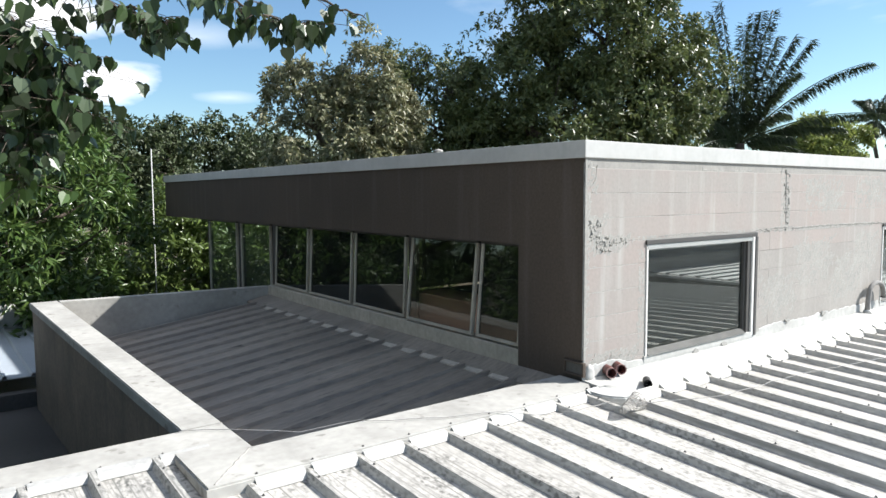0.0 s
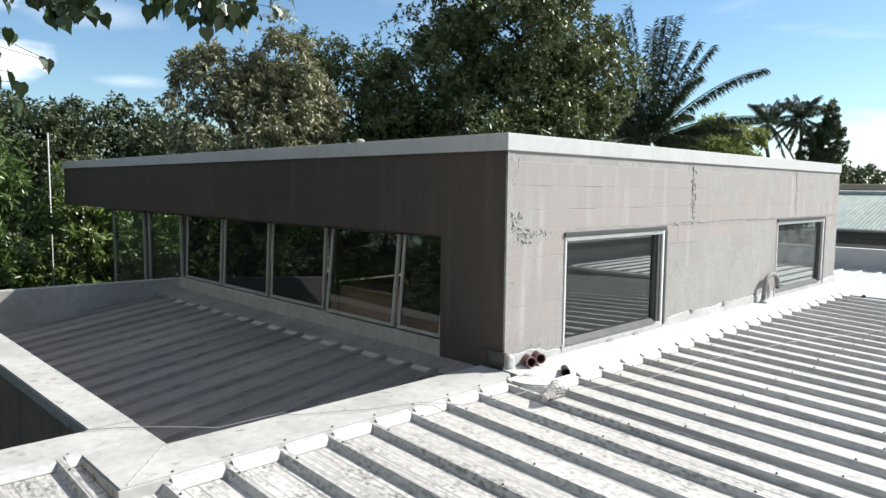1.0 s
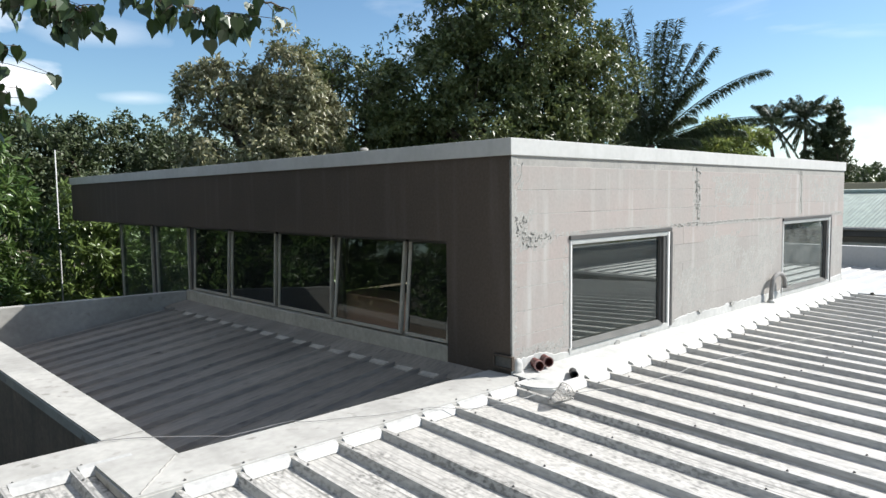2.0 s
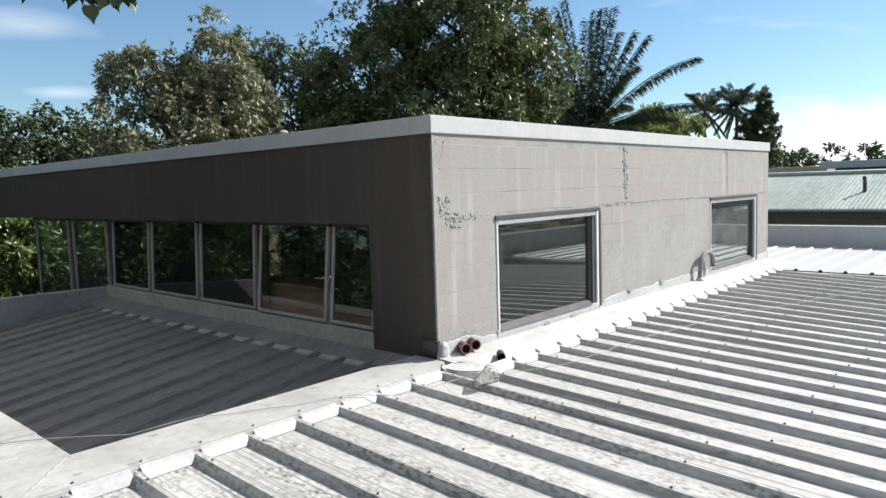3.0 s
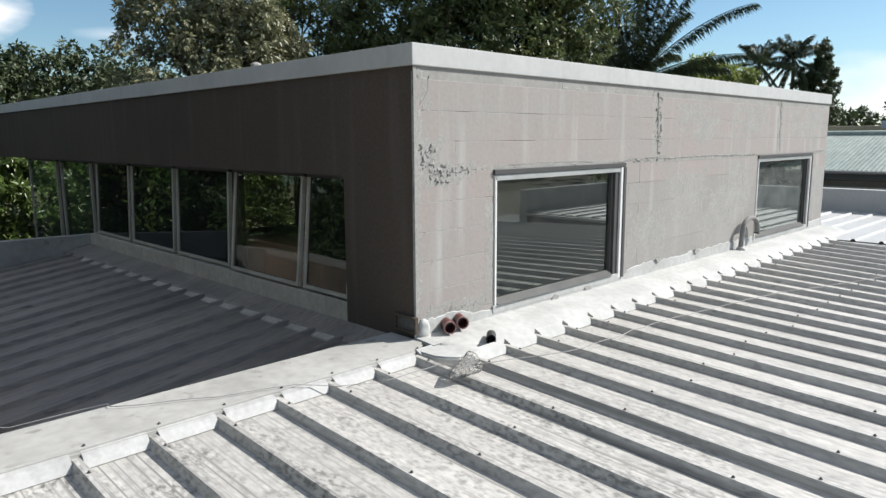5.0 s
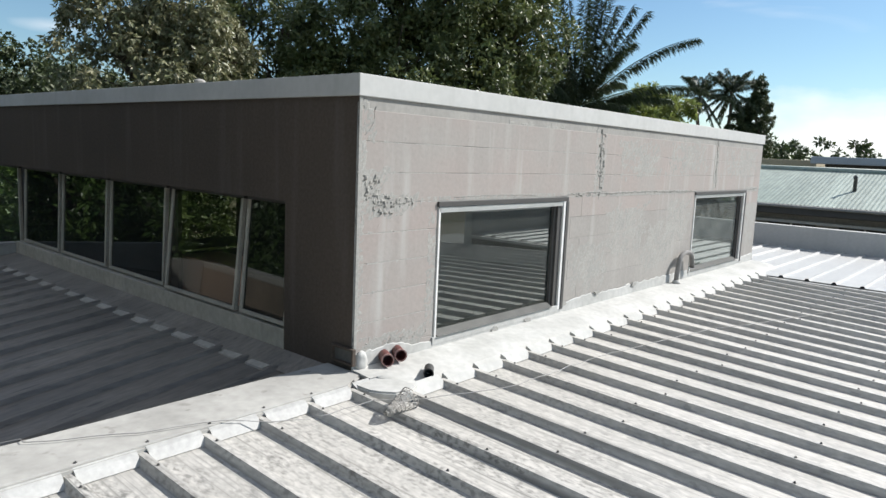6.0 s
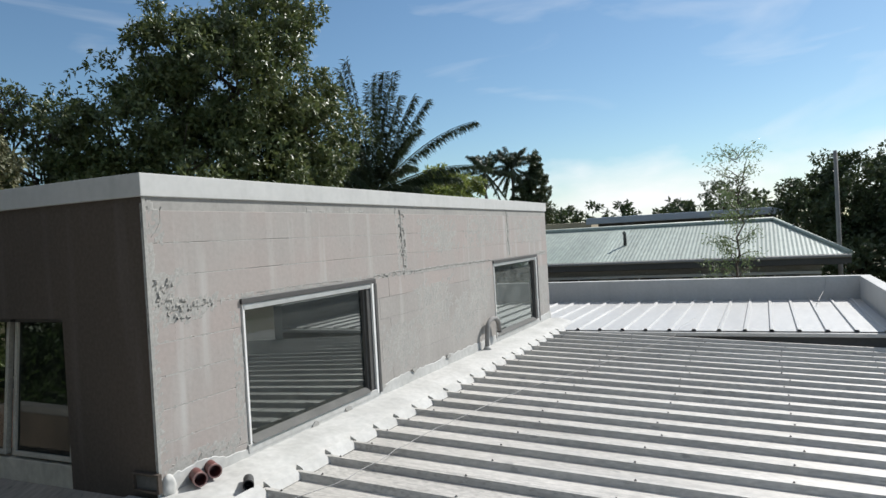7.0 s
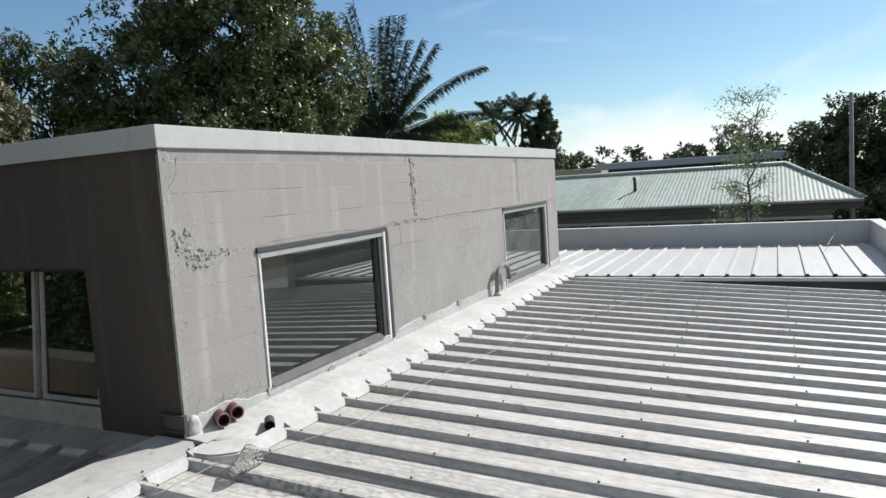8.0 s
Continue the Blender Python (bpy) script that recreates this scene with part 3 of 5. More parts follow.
for k, (cx, cz) in enumerate(((1.62, 0.028), (2.12, 0.034), (2.74, 0.10), (3.42, 0.13), (4.3, 0.12))):
    ring = []
    for i in range(14):
        a = 6.2832 * i / 14
        q = 0.034 * (1 + 0.45 * noise.noise((math.cos(a) * 1.7 + k * 5, math.sin(a) * 1.7, k)))
        ring.append((cx + q * 1.5 * math.cos(a), cz + q * 0.75 * math.sin(a)))
    prism(bm, ring, -0.024, -0.008, "y")
structure("mortar_dabs", bm, M_MORTAR, "small dabs of bare grey mortar on the white paint", "mortar")

# ---- parapets and ledge round the sunken roof ----
PX0, PX1, PY = -3.16, -2.79, 6.78
bm = bmesh.new()
outline = [(-3.24, -0.21), (-0.22, -0.21), (-0.02, -0.1), (0.0, 0.0), (0.0, 0.27), (PX1, 0.27), (PX1, 0.83), (-9.0, 0.83), (-9.0, 0.43), (-3.24, 0.43)]
prism(bm, outline, -0.95, 0.0, "z")
bmesh.ops.bevel(bm, geom=[e for e in bm.edges if e.verts[0].co.z > -0.01 and e.verts[1].co.z > -0.01], offset=0.012, segments=2, affect="EDGES")
structure("ledge", bm, M_PARAPET, "pale weathered cement ledge between the two roofs", "ledge")
bm = bmesh.new()
seam = []
for i in range(26):
    f = i / 25
    seam.append((-2.83 - 0.36 * f + 0.012 * noise.noise((f * 9, 2, 0)), 0.24 - 0.42 * f + 0.01 * noise.noise((f * 11, 8, 0)), -0.002 + 0.003 * noise.noise((f * 20, 0, 0))))
tube(bm, seam, 0.007, 6)
structure("ledge_seam", bm, M_RENDER, "raised ragged mortar seam across the ledge", "mortar")


def solid(bm, lower, upper):
    """A closed block between two outlines of equal count."""
    lo, hi = [bm.verts.new(p) for p in lower], [bm.verts.new(p) for p in upper]
    k = len(lo)
    for i in range(k):
        bm.faces.new((lo[i], lo[(i + 1) % k], hi[(i + 1) % k], hi[i]))
    bm.faces.new(lo[::-1])
    bm.faces.new(hi)
    bmesh.ops.recalc_face_normals(bm, faces=bm.faces[:])


# the side parapet runs slightly out of square and climbs a little to the end one
RISE = 0.10
plan = [(-3.075, 0.833), (-2.787, 0.833), (-2.93, 7.22), (-3.28, 7.22)]
bm = bmesh.new()
solid(bm, [(x, y, -0.095 + (RISE if y > 2 else 0)) for x, y in plan], [(x, y, RISE if y > 2 else 0.0) for x, y in plan])
bmesh.ops.bevel(bm, geom=bm.edges[:], offset=0.010, segments=2, affect="EDGES")
structure("parapet_west_coping", bm, M_PARAPET, "pale stained cement coping on the side parapet", "parapet")
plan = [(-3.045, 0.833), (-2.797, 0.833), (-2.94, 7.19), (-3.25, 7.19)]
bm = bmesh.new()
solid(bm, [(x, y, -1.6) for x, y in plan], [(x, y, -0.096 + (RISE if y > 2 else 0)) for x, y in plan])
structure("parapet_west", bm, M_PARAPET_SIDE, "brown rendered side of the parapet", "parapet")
plan = [(-2.928, 7.03), (0.055, 6.74), (0.055, 6.91), (-2.928, 7.20)]
bm = bmesh.new()
solid(bm, [(x, y, -0.95) for x, y in plan], [(x, y, RISE + 0.002) for x, y in plan])
bmesh.ops.bevel(bm, geom=bm.edges[:], offset=0.008, segments=2, affect="EDGES")
structure("parapet_north", bm, M_PARAPET, "grey cement parapet at the end of the sunken roof", "parapet")


# ---- metal roof sheets ----
def sheet_mesh(name, length, mat, width=0.36, h=0.046, base=0.074, top=0.036, along="y", flutes=0):
    """One ribbed roofing sheet: a rib and a pan with low flutes; it runs from 0 to -length along its axis."""
    prof = [(-base / 2, 0.0), (-top / 2, h), (top / 2, h), (base / 2, 0.0)]
    pan = width - base
    for f in range(flutes):
        c = base / 2 + pan * (f + 1) / (flutes + 1)
        prof += [(c - 0.018, 0.0), (c - 0.008, 0.007), (c + 0.008, 0.007), (c + 0.018, 0.0)]
    prof += [(width - base / 2, 0.0)]
    bm = bmesh.new()
    rows = []
    for s in (0.0, -length):
        rows.append([bm.verts.new((u, s, v)) for u, v in prof])
    for a, b, in zip(range(len(prof) - 1), range(1, len(prof))):
        bm.faces.new((rows[0][a], rows[1][a], rows[1][b], rows[0][b]))
    # the rib's closed end
    bm.faces.new((rows[0][0], rows[0][1], rows[0][2], rows[0][3]))
    low = [bm.verts.new((u, s, -0.012)) for s in (0.0, -length) for u in (prof[0][0], prof[-1][0])]
    bm.faces.new((low[0], low[1], low[3], low[2]))
    bmesh.ops.recalc_face_normals(bm, faces=bm.faces[:])
    me = mesh_of(name, bm, mat)
    return me


SLOPE = math.atan(0.045)
PITCH = 0.35
roof_1 = empty("roof_main", (0, 0, -0.075), "pale weathered ribbed metal roof, mottled with dirt", "roof", kind="structure")
SHEET_A = sheet_mesh("roof_sheet", 8.6, M_SHEET, PITCH)
SHEET_B = sheet_mesh("roof_sheet", 8.3, M_SHEET, PITCH)
SHEET_C = sheet_mesh("roof_sheet", 9.2, M_SHEET, PITCH)
tilt = Euler((SLOPE, 0, 0))
x = 0.44
RIB_X = []
while x < 7.5:
    RIB_X.append((x, -0.44, SHEET_B))
    x += PITCH
for i in range(1, 10):
    RIB_X.append((0.155 - PITCH * i, -0.2, SHEET_A))
RIB_X.append((0.44 - PITCH, -0.44, SHEET_B))
for i in range(10, 25):
    RIB_X.append((-3.34 - PITCH * (i - 10), 0.44, SHEET_C))
for x, y, me in RIB_X:
    piece("roof_sheet", me, roof_1, (x, y, y * 0.045 + 0.009), tilt)


def roof_z(y, over=0.0):
    """The height of the pans of the main roof."""
    return -0.066 + 0.045 * y + over


bm = bmesh.new()
r = random.Random(8)
for x, y, me in RIB_X:
    s = y - 0.12 - r.uniform(0, 0.1)
    while s > -8.5:
        tube(bm, [(x, s, roof_z(s) + 0.043), (x, s, roof_z(s) + 0.049)], 0.009, 6)
        tube(bm, [(x, s, roof_z(s) + 0.049), (x + 0.002, s, roof_z(s) + 0.056)], 0.005, 6)
        s -= 1.0
for x, y, me in RIB_X:
    if y > -0.3:
        tube(bm, [(x + 0.05, y + 0.03, -0.004), (x + 0.05, y + 0.03, 0.004)], 0.009, 6)
        tube(bm, [(x + 0.05, y + 0.03, 0.003), (x + 0.053, y + 0.03, 0.009)], 0.004, 6)
bmesh.ops.translate(bm, verts=bm.verts[:], vec=(0, 0, 0.075))
tagged(part("screws", bm, M_DARK_TRIM, roof_1, "small dark roofing screws"), kind="stuff")

# strips of flashing between the rib ends
for x, y, me in RIB_X:
    bm = bmesh.new()
    z = roof_z(y)
    prism(bm, [(y + 0.03, z - 0.03), (y - 0.06, z - 0.004), (y - 0.065, z + 0.004), (y - 0.028, min(z + 0.056, -0.004) + r.uniform(-0.006, 0.003)), (y + 0.02, min(z + 0.076, 0.006))], x + 0.023 + r.uniform(0, 0.004), x + PITCH - 0.023 - r.uniform(0, 0.006), "x")
    bmesh.ops.translate(bm, verts=bm.verts[:], vec=(0, 0, 0.075))
    part("flashing_strip", bm, M_WHITE if y < -0.3 else M_STRIP, roof_1)

# sunken roof, falling away from the windows
WELL_SLOPE = 0.135
roof_2 = empty("roof_sunken", (0, 0, -0.10), "grey ribbed metal roof of the sunken bay, in shade", "roof", kind="structure")
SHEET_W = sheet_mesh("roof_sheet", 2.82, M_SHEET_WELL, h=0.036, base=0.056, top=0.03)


def well_edge(y):
    """Where the upper ends of the sunken sheets lie: the flashing narrows towards the corner."""
    return -0.33 + 0.13 * (6.3 - y) / 5.3


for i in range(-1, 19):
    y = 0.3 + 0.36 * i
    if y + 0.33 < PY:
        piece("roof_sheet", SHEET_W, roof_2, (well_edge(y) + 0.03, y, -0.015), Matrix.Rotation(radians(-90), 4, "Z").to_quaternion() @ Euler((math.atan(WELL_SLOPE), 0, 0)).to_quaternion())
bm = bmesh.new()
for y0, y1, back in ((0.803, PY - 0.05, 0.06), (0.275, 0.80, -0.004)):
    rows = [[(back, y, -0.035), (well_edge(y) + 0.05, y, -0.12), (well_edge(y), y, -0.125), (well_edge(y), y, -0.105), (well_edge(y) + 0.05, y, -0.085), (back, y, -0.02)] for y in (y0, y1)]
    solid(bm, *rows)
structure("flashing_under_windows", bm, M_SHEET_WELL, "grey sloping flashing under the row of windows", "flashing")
for i in range(19):
    y = 0.3 + 0.36 * i
    if 0.9 < y < 6.15:
        bm = bmesh.new()
        e = well_edge(y)
        prism(bm, [(e + 0.03, 0.004), (e + 0.03, -0.03), (e - 0.045, -0.06), (e - 0.042, -0.012 + r.uniform(-0.006, 0.006))], y - 0.30 + r.uniform(0, 0.02), y - 0.06 - r.uniform(0, 0.02), "y")
        part("flashing_tab", bm, M_TAB_DULL, roof_2)
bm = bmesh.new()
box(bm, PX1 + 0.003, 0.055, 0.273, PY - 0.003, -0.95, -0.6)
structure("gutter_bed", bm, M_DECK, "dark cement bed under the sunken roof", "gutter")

# roof beyond the penthouse
R3X0, R3X1, R3Y = 7.76, 12.0, -5.05
roof_3 = empty("roof_far", (0, 0, -0.06), "clean pale ribbed metal roof beyond the penthouse", "roof", kind="structure")
SHEET_F = sheet_mesh("roof_sheet", R3X1 - R3X0, M_SHEET_FAR, 0.35, h=0.028, base=0.07)
for i in range(30):
    y = -4.9 + 0.35 * i
    piece("roof_sheet", SHEET_F, roof_3, (R3X1, y, -0.012), Matrix.Rotation(radians(-90), 4, "Z").to_quaternion(),
          None if y < 0.05 else ((1, (R3X1 - X_END - 0.02) / (R3X1 - R3X0), 1)))
bm = bmesh.new()
box(bm, R3X0 - 0.09, R3X0 + 0.05, R3Y, -0.05, -0.08, -0.028, 0.006)
part("edge_flashing", bm, M_SHEET_FAR, roof_3, "pale folded edge flashing")
bm = bmesh.new()
box(bm, R3X0 - 0.02, R3X0 + 0.03, R3Y, -0.05, -0.75, -0.076)
part("edge_board", bm, M_DARK_TRIM, roof_3, "dark board below the roof edge")
bm = bmesh.new()
box(bm, R3X1 + 0.003, R3X1 + 0.2, R3Y - 0.2, 14.0, -0.9, 0.37, 0.012)
structure("parapet_east", bm, M_FASCIA, "long pale cement parapet beyond the far roof", "parapet")
bm = bmesh.new()
box(bm, R3X0 - 0.02, R3X1, R3Y - 0.2, R3Y - 0.003, -0.9, 0.37, 0.012)
structure("parapet_south", bm, M_FASCIA, "pale cement return of the far parapet", "parapet")

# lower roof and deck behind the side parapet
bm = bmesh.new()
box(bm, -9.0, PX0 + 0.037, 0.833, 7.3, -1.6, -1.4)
structure("lower_deck", bm, M_DECK, "spotted deck below the parapet, darkened for the shade there", "deck")
bm = bmesh.new()
box(bm, -9.0, -1.9, 7.303, 7.5, -1.6, -1.18, 0.01)
structure("lower_beam", bm, M_DARK_TRIM, "dark beam at the edge of the lower roof", "beam")
roof_4 = empty("roof_lower", (0, 0, -1.2), "blue-grey ribbed metal roof on a lower level", "roof", kind="structure")
SHEET_L = sheet_mesh("roof_sheet", 5.0, M_SHEET_BLUE)
for i in range(19):
    piece("roof_sheet", SHEET_L, roof_4, (-9.0 + 0.36 * i, 12.5, 0.1), Euler((-0.02, 0, 0)))
bm = bmesh.new()
box(bm, -9.0, -1.9, 12.55, 12.75, -4.0, -0.62, 0.01)
structure("parapet_lower", bm, M_FASCIA, "grey cement parapet of the lower roof", "parapet")


# ---- windows ----
def window_south(index, x0, x1, group, glass):
    z0, z1 = WZ
    win = empty("window_%d" % index, (x0, 0, z0), "fixed tinted window in a weathered dark frame with an aluminium edge", "window", group, "structure")

    def add(name, boxes, mat, label=""):
        bm = bmesh.new()
        for q in boxes:
            box(bm, *q, 0.003)
        bmesh.ops.translate(bm, verts=bm.verts[:], vec=(-x0, 0, -z0))
        return part(name, bm, mat, win, label)
    add("window_frame", [(x0 - 0.02, x1 + 0.03, -0.02, 0.04, z1 - 0.025, z1 + 0.015)], M_ALU_DARK, "dark weathered head")
    add("window_frame", [(x0, x1 - 0.05, -0.012, 0.05, z1 - 0.07, z1 - 0.027)], M_ALU, "dull aluminium head")
    add("window_frame", [(x0 - 0.006, x0 + 0.014, -0.012, 0.05, z0 - 0.005, z1 - 0.03)], M_TAB, "white painted stile")
    add("window_frame", [(x1 - 0.01, x1 + 0.035, -0.025, 0.06, z0 - 0.03, z1 - 0.027)], M_ALU_DARK, "dark weathered jamb")
    add("window_frame", [(x1 - 0.05, x1 - 0.012, -0.018, 0.05, z0 - 0.03, z1 - 0.027)], M_TAB, "white painted jamb")
    add("window_frame", [(x1 - 0.125, x1 - 0.052, 0.0, 0.07, z0 - 0.03, z1 - 0.072)], M_ALU_DARK, "dark inner jamb")
    add("window_frame", [(x1 - 0.16, x1 - 0.127, 0.02, 0.08, z0, z1 - 0.072)], M_ALU_DARK)
    add("window_sill", [(x0 - 0.03, x1 - 0.02, -0.016, 0.08, z0 - 0.05, z0 + 0.012)], M_WHITE, "white painted cement sill")
    bm = bmesh.new()
    prism(bm, [(-0.03, 0.013), (0.044, 0.013), (0.044, 0.055), (0.038, 0.055)], 0.022, x1 - x0 - 0.165, "x")
    part("dusty_reveal", bm, M_MORTAR_DARK, win, "dusty grey sloped reveal under the pane")
    pane = add("pane", [(x0 + 0.021, x1 - 0.16, 0.045, 0.051, z0 + 0.013, z1 - 0.072)], glass)
    pane.visible_shadow = False
    return win


window_south(1, *W1, "windows of the sunlit wall", M_GLASS_DUSTY)
window_south(2, *W2, "windows of the sunlit wall", M_GLASS_PALE)


def window_west(index, y0, y1, tilt_deg, glass, z0):
    """A top-hung sash: it swings out at the foot by its tilt."""
    z1 = 1.115
    h, w, f = z1 - z0, y1 - y0, 0.032
    win = empty("window_%d" % index, (0.13, y0, z1), "top-hung window with a thin aluminium frame, slightly ajar", "window", "row of windows under the brown band", "structure")
    rot = Matrix.Rotation(radians(tilt_deg), 4, "Y")

    def add(name, boxes, mat, label=""):
        bm = bmesh.new()
        for q in boxes:
            box(bm, *q, 0.003)
        bmesh.ops.transform(bm, matrix=rot, verts=bm.verts[:])
        return part(name, bm, mat, win, label)
    add("window_frame", [(-0.02, 0.02, 0, w, -f, 0)], M_ALU_DARK, "dark head rail")
    add("window_frame", [(-0.02, 0.02, 0, w, -h, -h + f)], M_ALU_WEST, "pale bottom rail")
    add("window_frame", [(-0.02, 0.02, 0, f, -h + f, -f)], M_ALU_WEST, "pale stile")
    add("window_frame", [(-0.02, 0.02, w - f, w, -h + f, -f)], M_ALU_WEST, "pale stile")
    pane = add("pane", [(-0.003, 0.003, f, w - f, -h + f, -f)], glass)
    pane.visible_shadow = False
    return win


for k, (y0, y1, t, g) in enumerate(((0.82, 1.46, 5.0, M_GLASS), (1.52, 2.71, 5.5, M_GLASS_LIGHT), (2.83, 4.03, 2.5, M_GLASS), (4.11, 5.33, 2.5, M_GLASS), (5.41, 6.57, 2.5, M_GLASS),
                                    (6.82, 8.14, 0, M_GLASS_CLEAR), (8.34, 9.85, 0, M_GLASS_CLEAR))):
    window_west(k + 3, y0, y1, t, g, 0.14 if y0 < 6.6 else -0.53)
bm = bmesh.new()
for y0, y1 in ((0.822, 0.84), (1.464, 1.516), (2.714, 2.826), (4.034, 4.106), (5.334, 5.406), (6.576, 6.816), (8.146, 8.334), (9.856, 10.0)):
    box(bm, 0.154, 0.198, y0 - 0.02, y1 + 0.02, 0.128 if y1 < 6.8 else -0.549, 1.118, 0.003)
structure("window_posts", bm, M_ALU_DARK, "dark posts between the sashes", "trim")
bm = bmesh.new()
box(bm, 0.02, 0.2, 0.805, 6.735, -0.035, 0.125, 0.006)
structure("sill_west", bm, M_SILL, "pale cement sill under the row of windows", "sill")
bm = bmesh.new()
box(bm, 0.21, 5.59, Y_END - 0.08, Y_END - 0.074, -0.545, 1.11)
wn9 = structure("window_10", bm, M_GLASS_CLEAR, "wide clear glazing at the back of the penthouse", "window")
wn9.visible_shadow = False

# ---- small things on the roof ----
def pipe_stub(name, at, way, radius, length, mat, rim, label):
    """A short open pipe with a wall thickness, its mouth at the given place."""
    way = Vector(way).normalized()
    at = Vector(at)
    ob = empty(name, (0, 0, 0), label, "pipe", "pipe stubs at the wall corner")
    bm = bmesh.new()
    u = way.orthogonal().normalized()
    v = way.cross(u)
    n = 20
    prof = [(radius, -length), (radius, -0.004), (radius * 0.97, 0.0), (radius * 0.86, 0.0), (radius * 0.84, -0.006), (radius * 0.84, -length * 0.7), (0.001, -length * 0.7)]
    rings = [[bm.verts.new(at + way * s + (u * math.cos(6.2832 * k / n) + v * math.sin(6.2832 * k / n)) * q) for k in range(n)] for q, s in prof]
    for a, b in zip(rings, rings[1:]):
        for k in range(n):
            bm.faces.new((a[k], a[(k + 1) % n], b[(k + 1) % n], b[k])).smooth = True
    bmesh.ops.recalc_face_normals(bm, faces=bm.faces[:])
    part("pipe_body", bm, mat, ob)
    bm = bmesh.new()
    rings = [[bm.verts.new(at + way * s + (u * math.cos(6.2832 * k / n) + v * math.sin(6.2832 * k / n)) * q) for k in range(n)] for q, s in ((radius * 1.06, -0.012), (radius * 1.06, 0.004), (radius * 0.86, 0.004), (radius * 0.86, -0.012))]
    for i in range(4):
        a, b = rings[i], rings[(i + 1) % 4]
        for k in range(n):
            bm.faces.new((a[k], a[(k + 1) % n], b[(k + 1) % n], b[k])).smooth = i % 2 == 0
    bmesh.ops.recalc_face_normals(bm, faces=bm.faces[:])
    part("rim", bm, rim, ob, "worn rim")
    return ob


pipe_stub("pipe_stub", (0.205, -0.135, 0.065), (-0.62, -1, 0.03), 0.044, 0.15, M_PVC, M_PVC_RIM, "red-brown plastic pipe stub coming out of the wall")
pipe_stub("pipe_stub", (0.345, -0.125, 0.072), (-0.62, -1, 0.03), 0.044, 0.15, M_PVC, M_PVC_RIM, "red-brown plastic pipe stub coming out of the wall")
pipe_stub("pipe_stub", (0.345, -0.40, 0.005), (-0.75, -0.65, 0.05), 0.034, 0.15, M_BLACK, M_BLACK, "short black pipe lying on the white apron")

bm = bmesh.new()
bmesh.ops.create_uvsphere(bm, u_segments=16, v_segments=10, radius=1, matrix=Matrix.LocRotScale((0.06, -0.015, 0.055), None, (0.055, 0.03, 0.085)))
for v in bm.verts:
    v.co += Vector((1, 1, 1)) * 0.012 * noise.noise(v.co * 18)
for f in bm.faces:
    f.smooth = True
structure("corner_cement_lump", bm, M_WHITE, "white painted lump of cement at the foot of the corner", "cement")

bm = bmesh.new()
prism(bm, [(-0.165, -0.16), (0.14, -0.16), (0.16, -0.47), (0.05, -0.52), (-0.06, -0.49), (-0.12, -0.42), (-0.16, -0.34)], -0.09, -0.012, "z")
bmesh.ops.bevel(bm, geom=[e for e in bm.edges if min(v.co.z for v in e.verts) > -0.02], offset=0.012, segments=2, affect="EDGES")
structure("membrane_patch", bm, M_WHITE, "white painted membrane patch over the rib ends at the corner", "flashing")

# wire strainer basket
basket = empty("wire_basket", (-0.19, -0.69, -0.05), "crumpled wire mesh strainer basket lying on the roof ribs", "basket")
axis = Vector((-1.0, -0.08, -0.16)).normalized()
u = axis.orthogonal().normalized()
v = axis.cross(u)


def basket_at(f, a):
    r = 0.072 * (1 - 0.72 * f) * (1 + 0.12 * noise.noise((a * 1.3, f * 3, 0)))
    c = Vector((0.09, 0.05, 0.05)) + axis * 0.22 * f
    p = c + (u * math.cos(a) + v * math.sin(a)) * r
    p.z = max(p.z, -0.035)
    return p


bm = bmesh.new()
for k in range(8):
    f = k / 7
    tube(bm, [basket_at(f, 6.2832 * i / 20 + 0.2 * math.sin(i)) for i in range(21)], 0.0028, 4)
part("hoop_frame", bm, M_WIRE, basket)
bm = bmesh.new()
for k in range(18):
    a = 6.2832 * k / 18
    for s in (1, -1):
        tube(bm, [basket_at(i / 9, a + s * 0.9 * i / 9) for i in range(10)], 0.0024, 4)
part("wire_weave", bm, M_WIRE, basket)

# junction box on the shaded face; dark wall tone and dark plate stand for that shade
jb = empty("junction_box", (-0.004, 0.1, 0.1), "shallow open metal junction box on the brown wall", "junction box")
bm = bmesh.new()
for q in ((-0.03, 0.0, -0.13, 0.10, 0.045, 0.06), (-0.03, 0.0, -0.13, 0.10, -0.06, -0.045), (-0.03, 0.0, -0.13, -0.115, -0.045, 0.045), (-0.03, 0.0, 0.085, 0.10, -0.045, 0.045)):
    box(bm, *q, 0.002)
part("box_frame", bm, M_BROWN, jb)
bm = bmesh.new()
box(bm, -0.008, 0.0, -0.114, 0.084, -0.044, 0.044)
part("box_back", bm, M_MORTAR_DARK, jb, "dull grey back plate")

# gooseneck vent
goose = empty("vent_pipe", (5.38, -0.08, 0.02), "grey bent vent pipe standing on the apron", "vent pipe")
bm = bmesh.new()
pts = [(0.0, 0, 0.0), (0.01, 0, 0.1), (0.04, 0, 0.24)] + [(0.04 + 0.22 - 0.22 * math.cos(a), 0, 0.24 + 0.13 * math.sin(a)) for a in [math.pi * i / 12 for i in range(1, 13)]] + [(0.49, 0, 0.16)]
tube(bm, pts, 0.03, 12)
part("bent_tube", bm, M_CONCRETE_POLE, goose)
# solid black end painted in for the shade inside the open mouth
bm = bmesh.new()
tube(bm, [(0.49, 0, 0.165), (0.49, 0, 0.15)], 0.034, 12)
part("mouth_ring", bm, M_BLACK, goose, "black plug for the shaded mouth")
bm = bmesh.new()
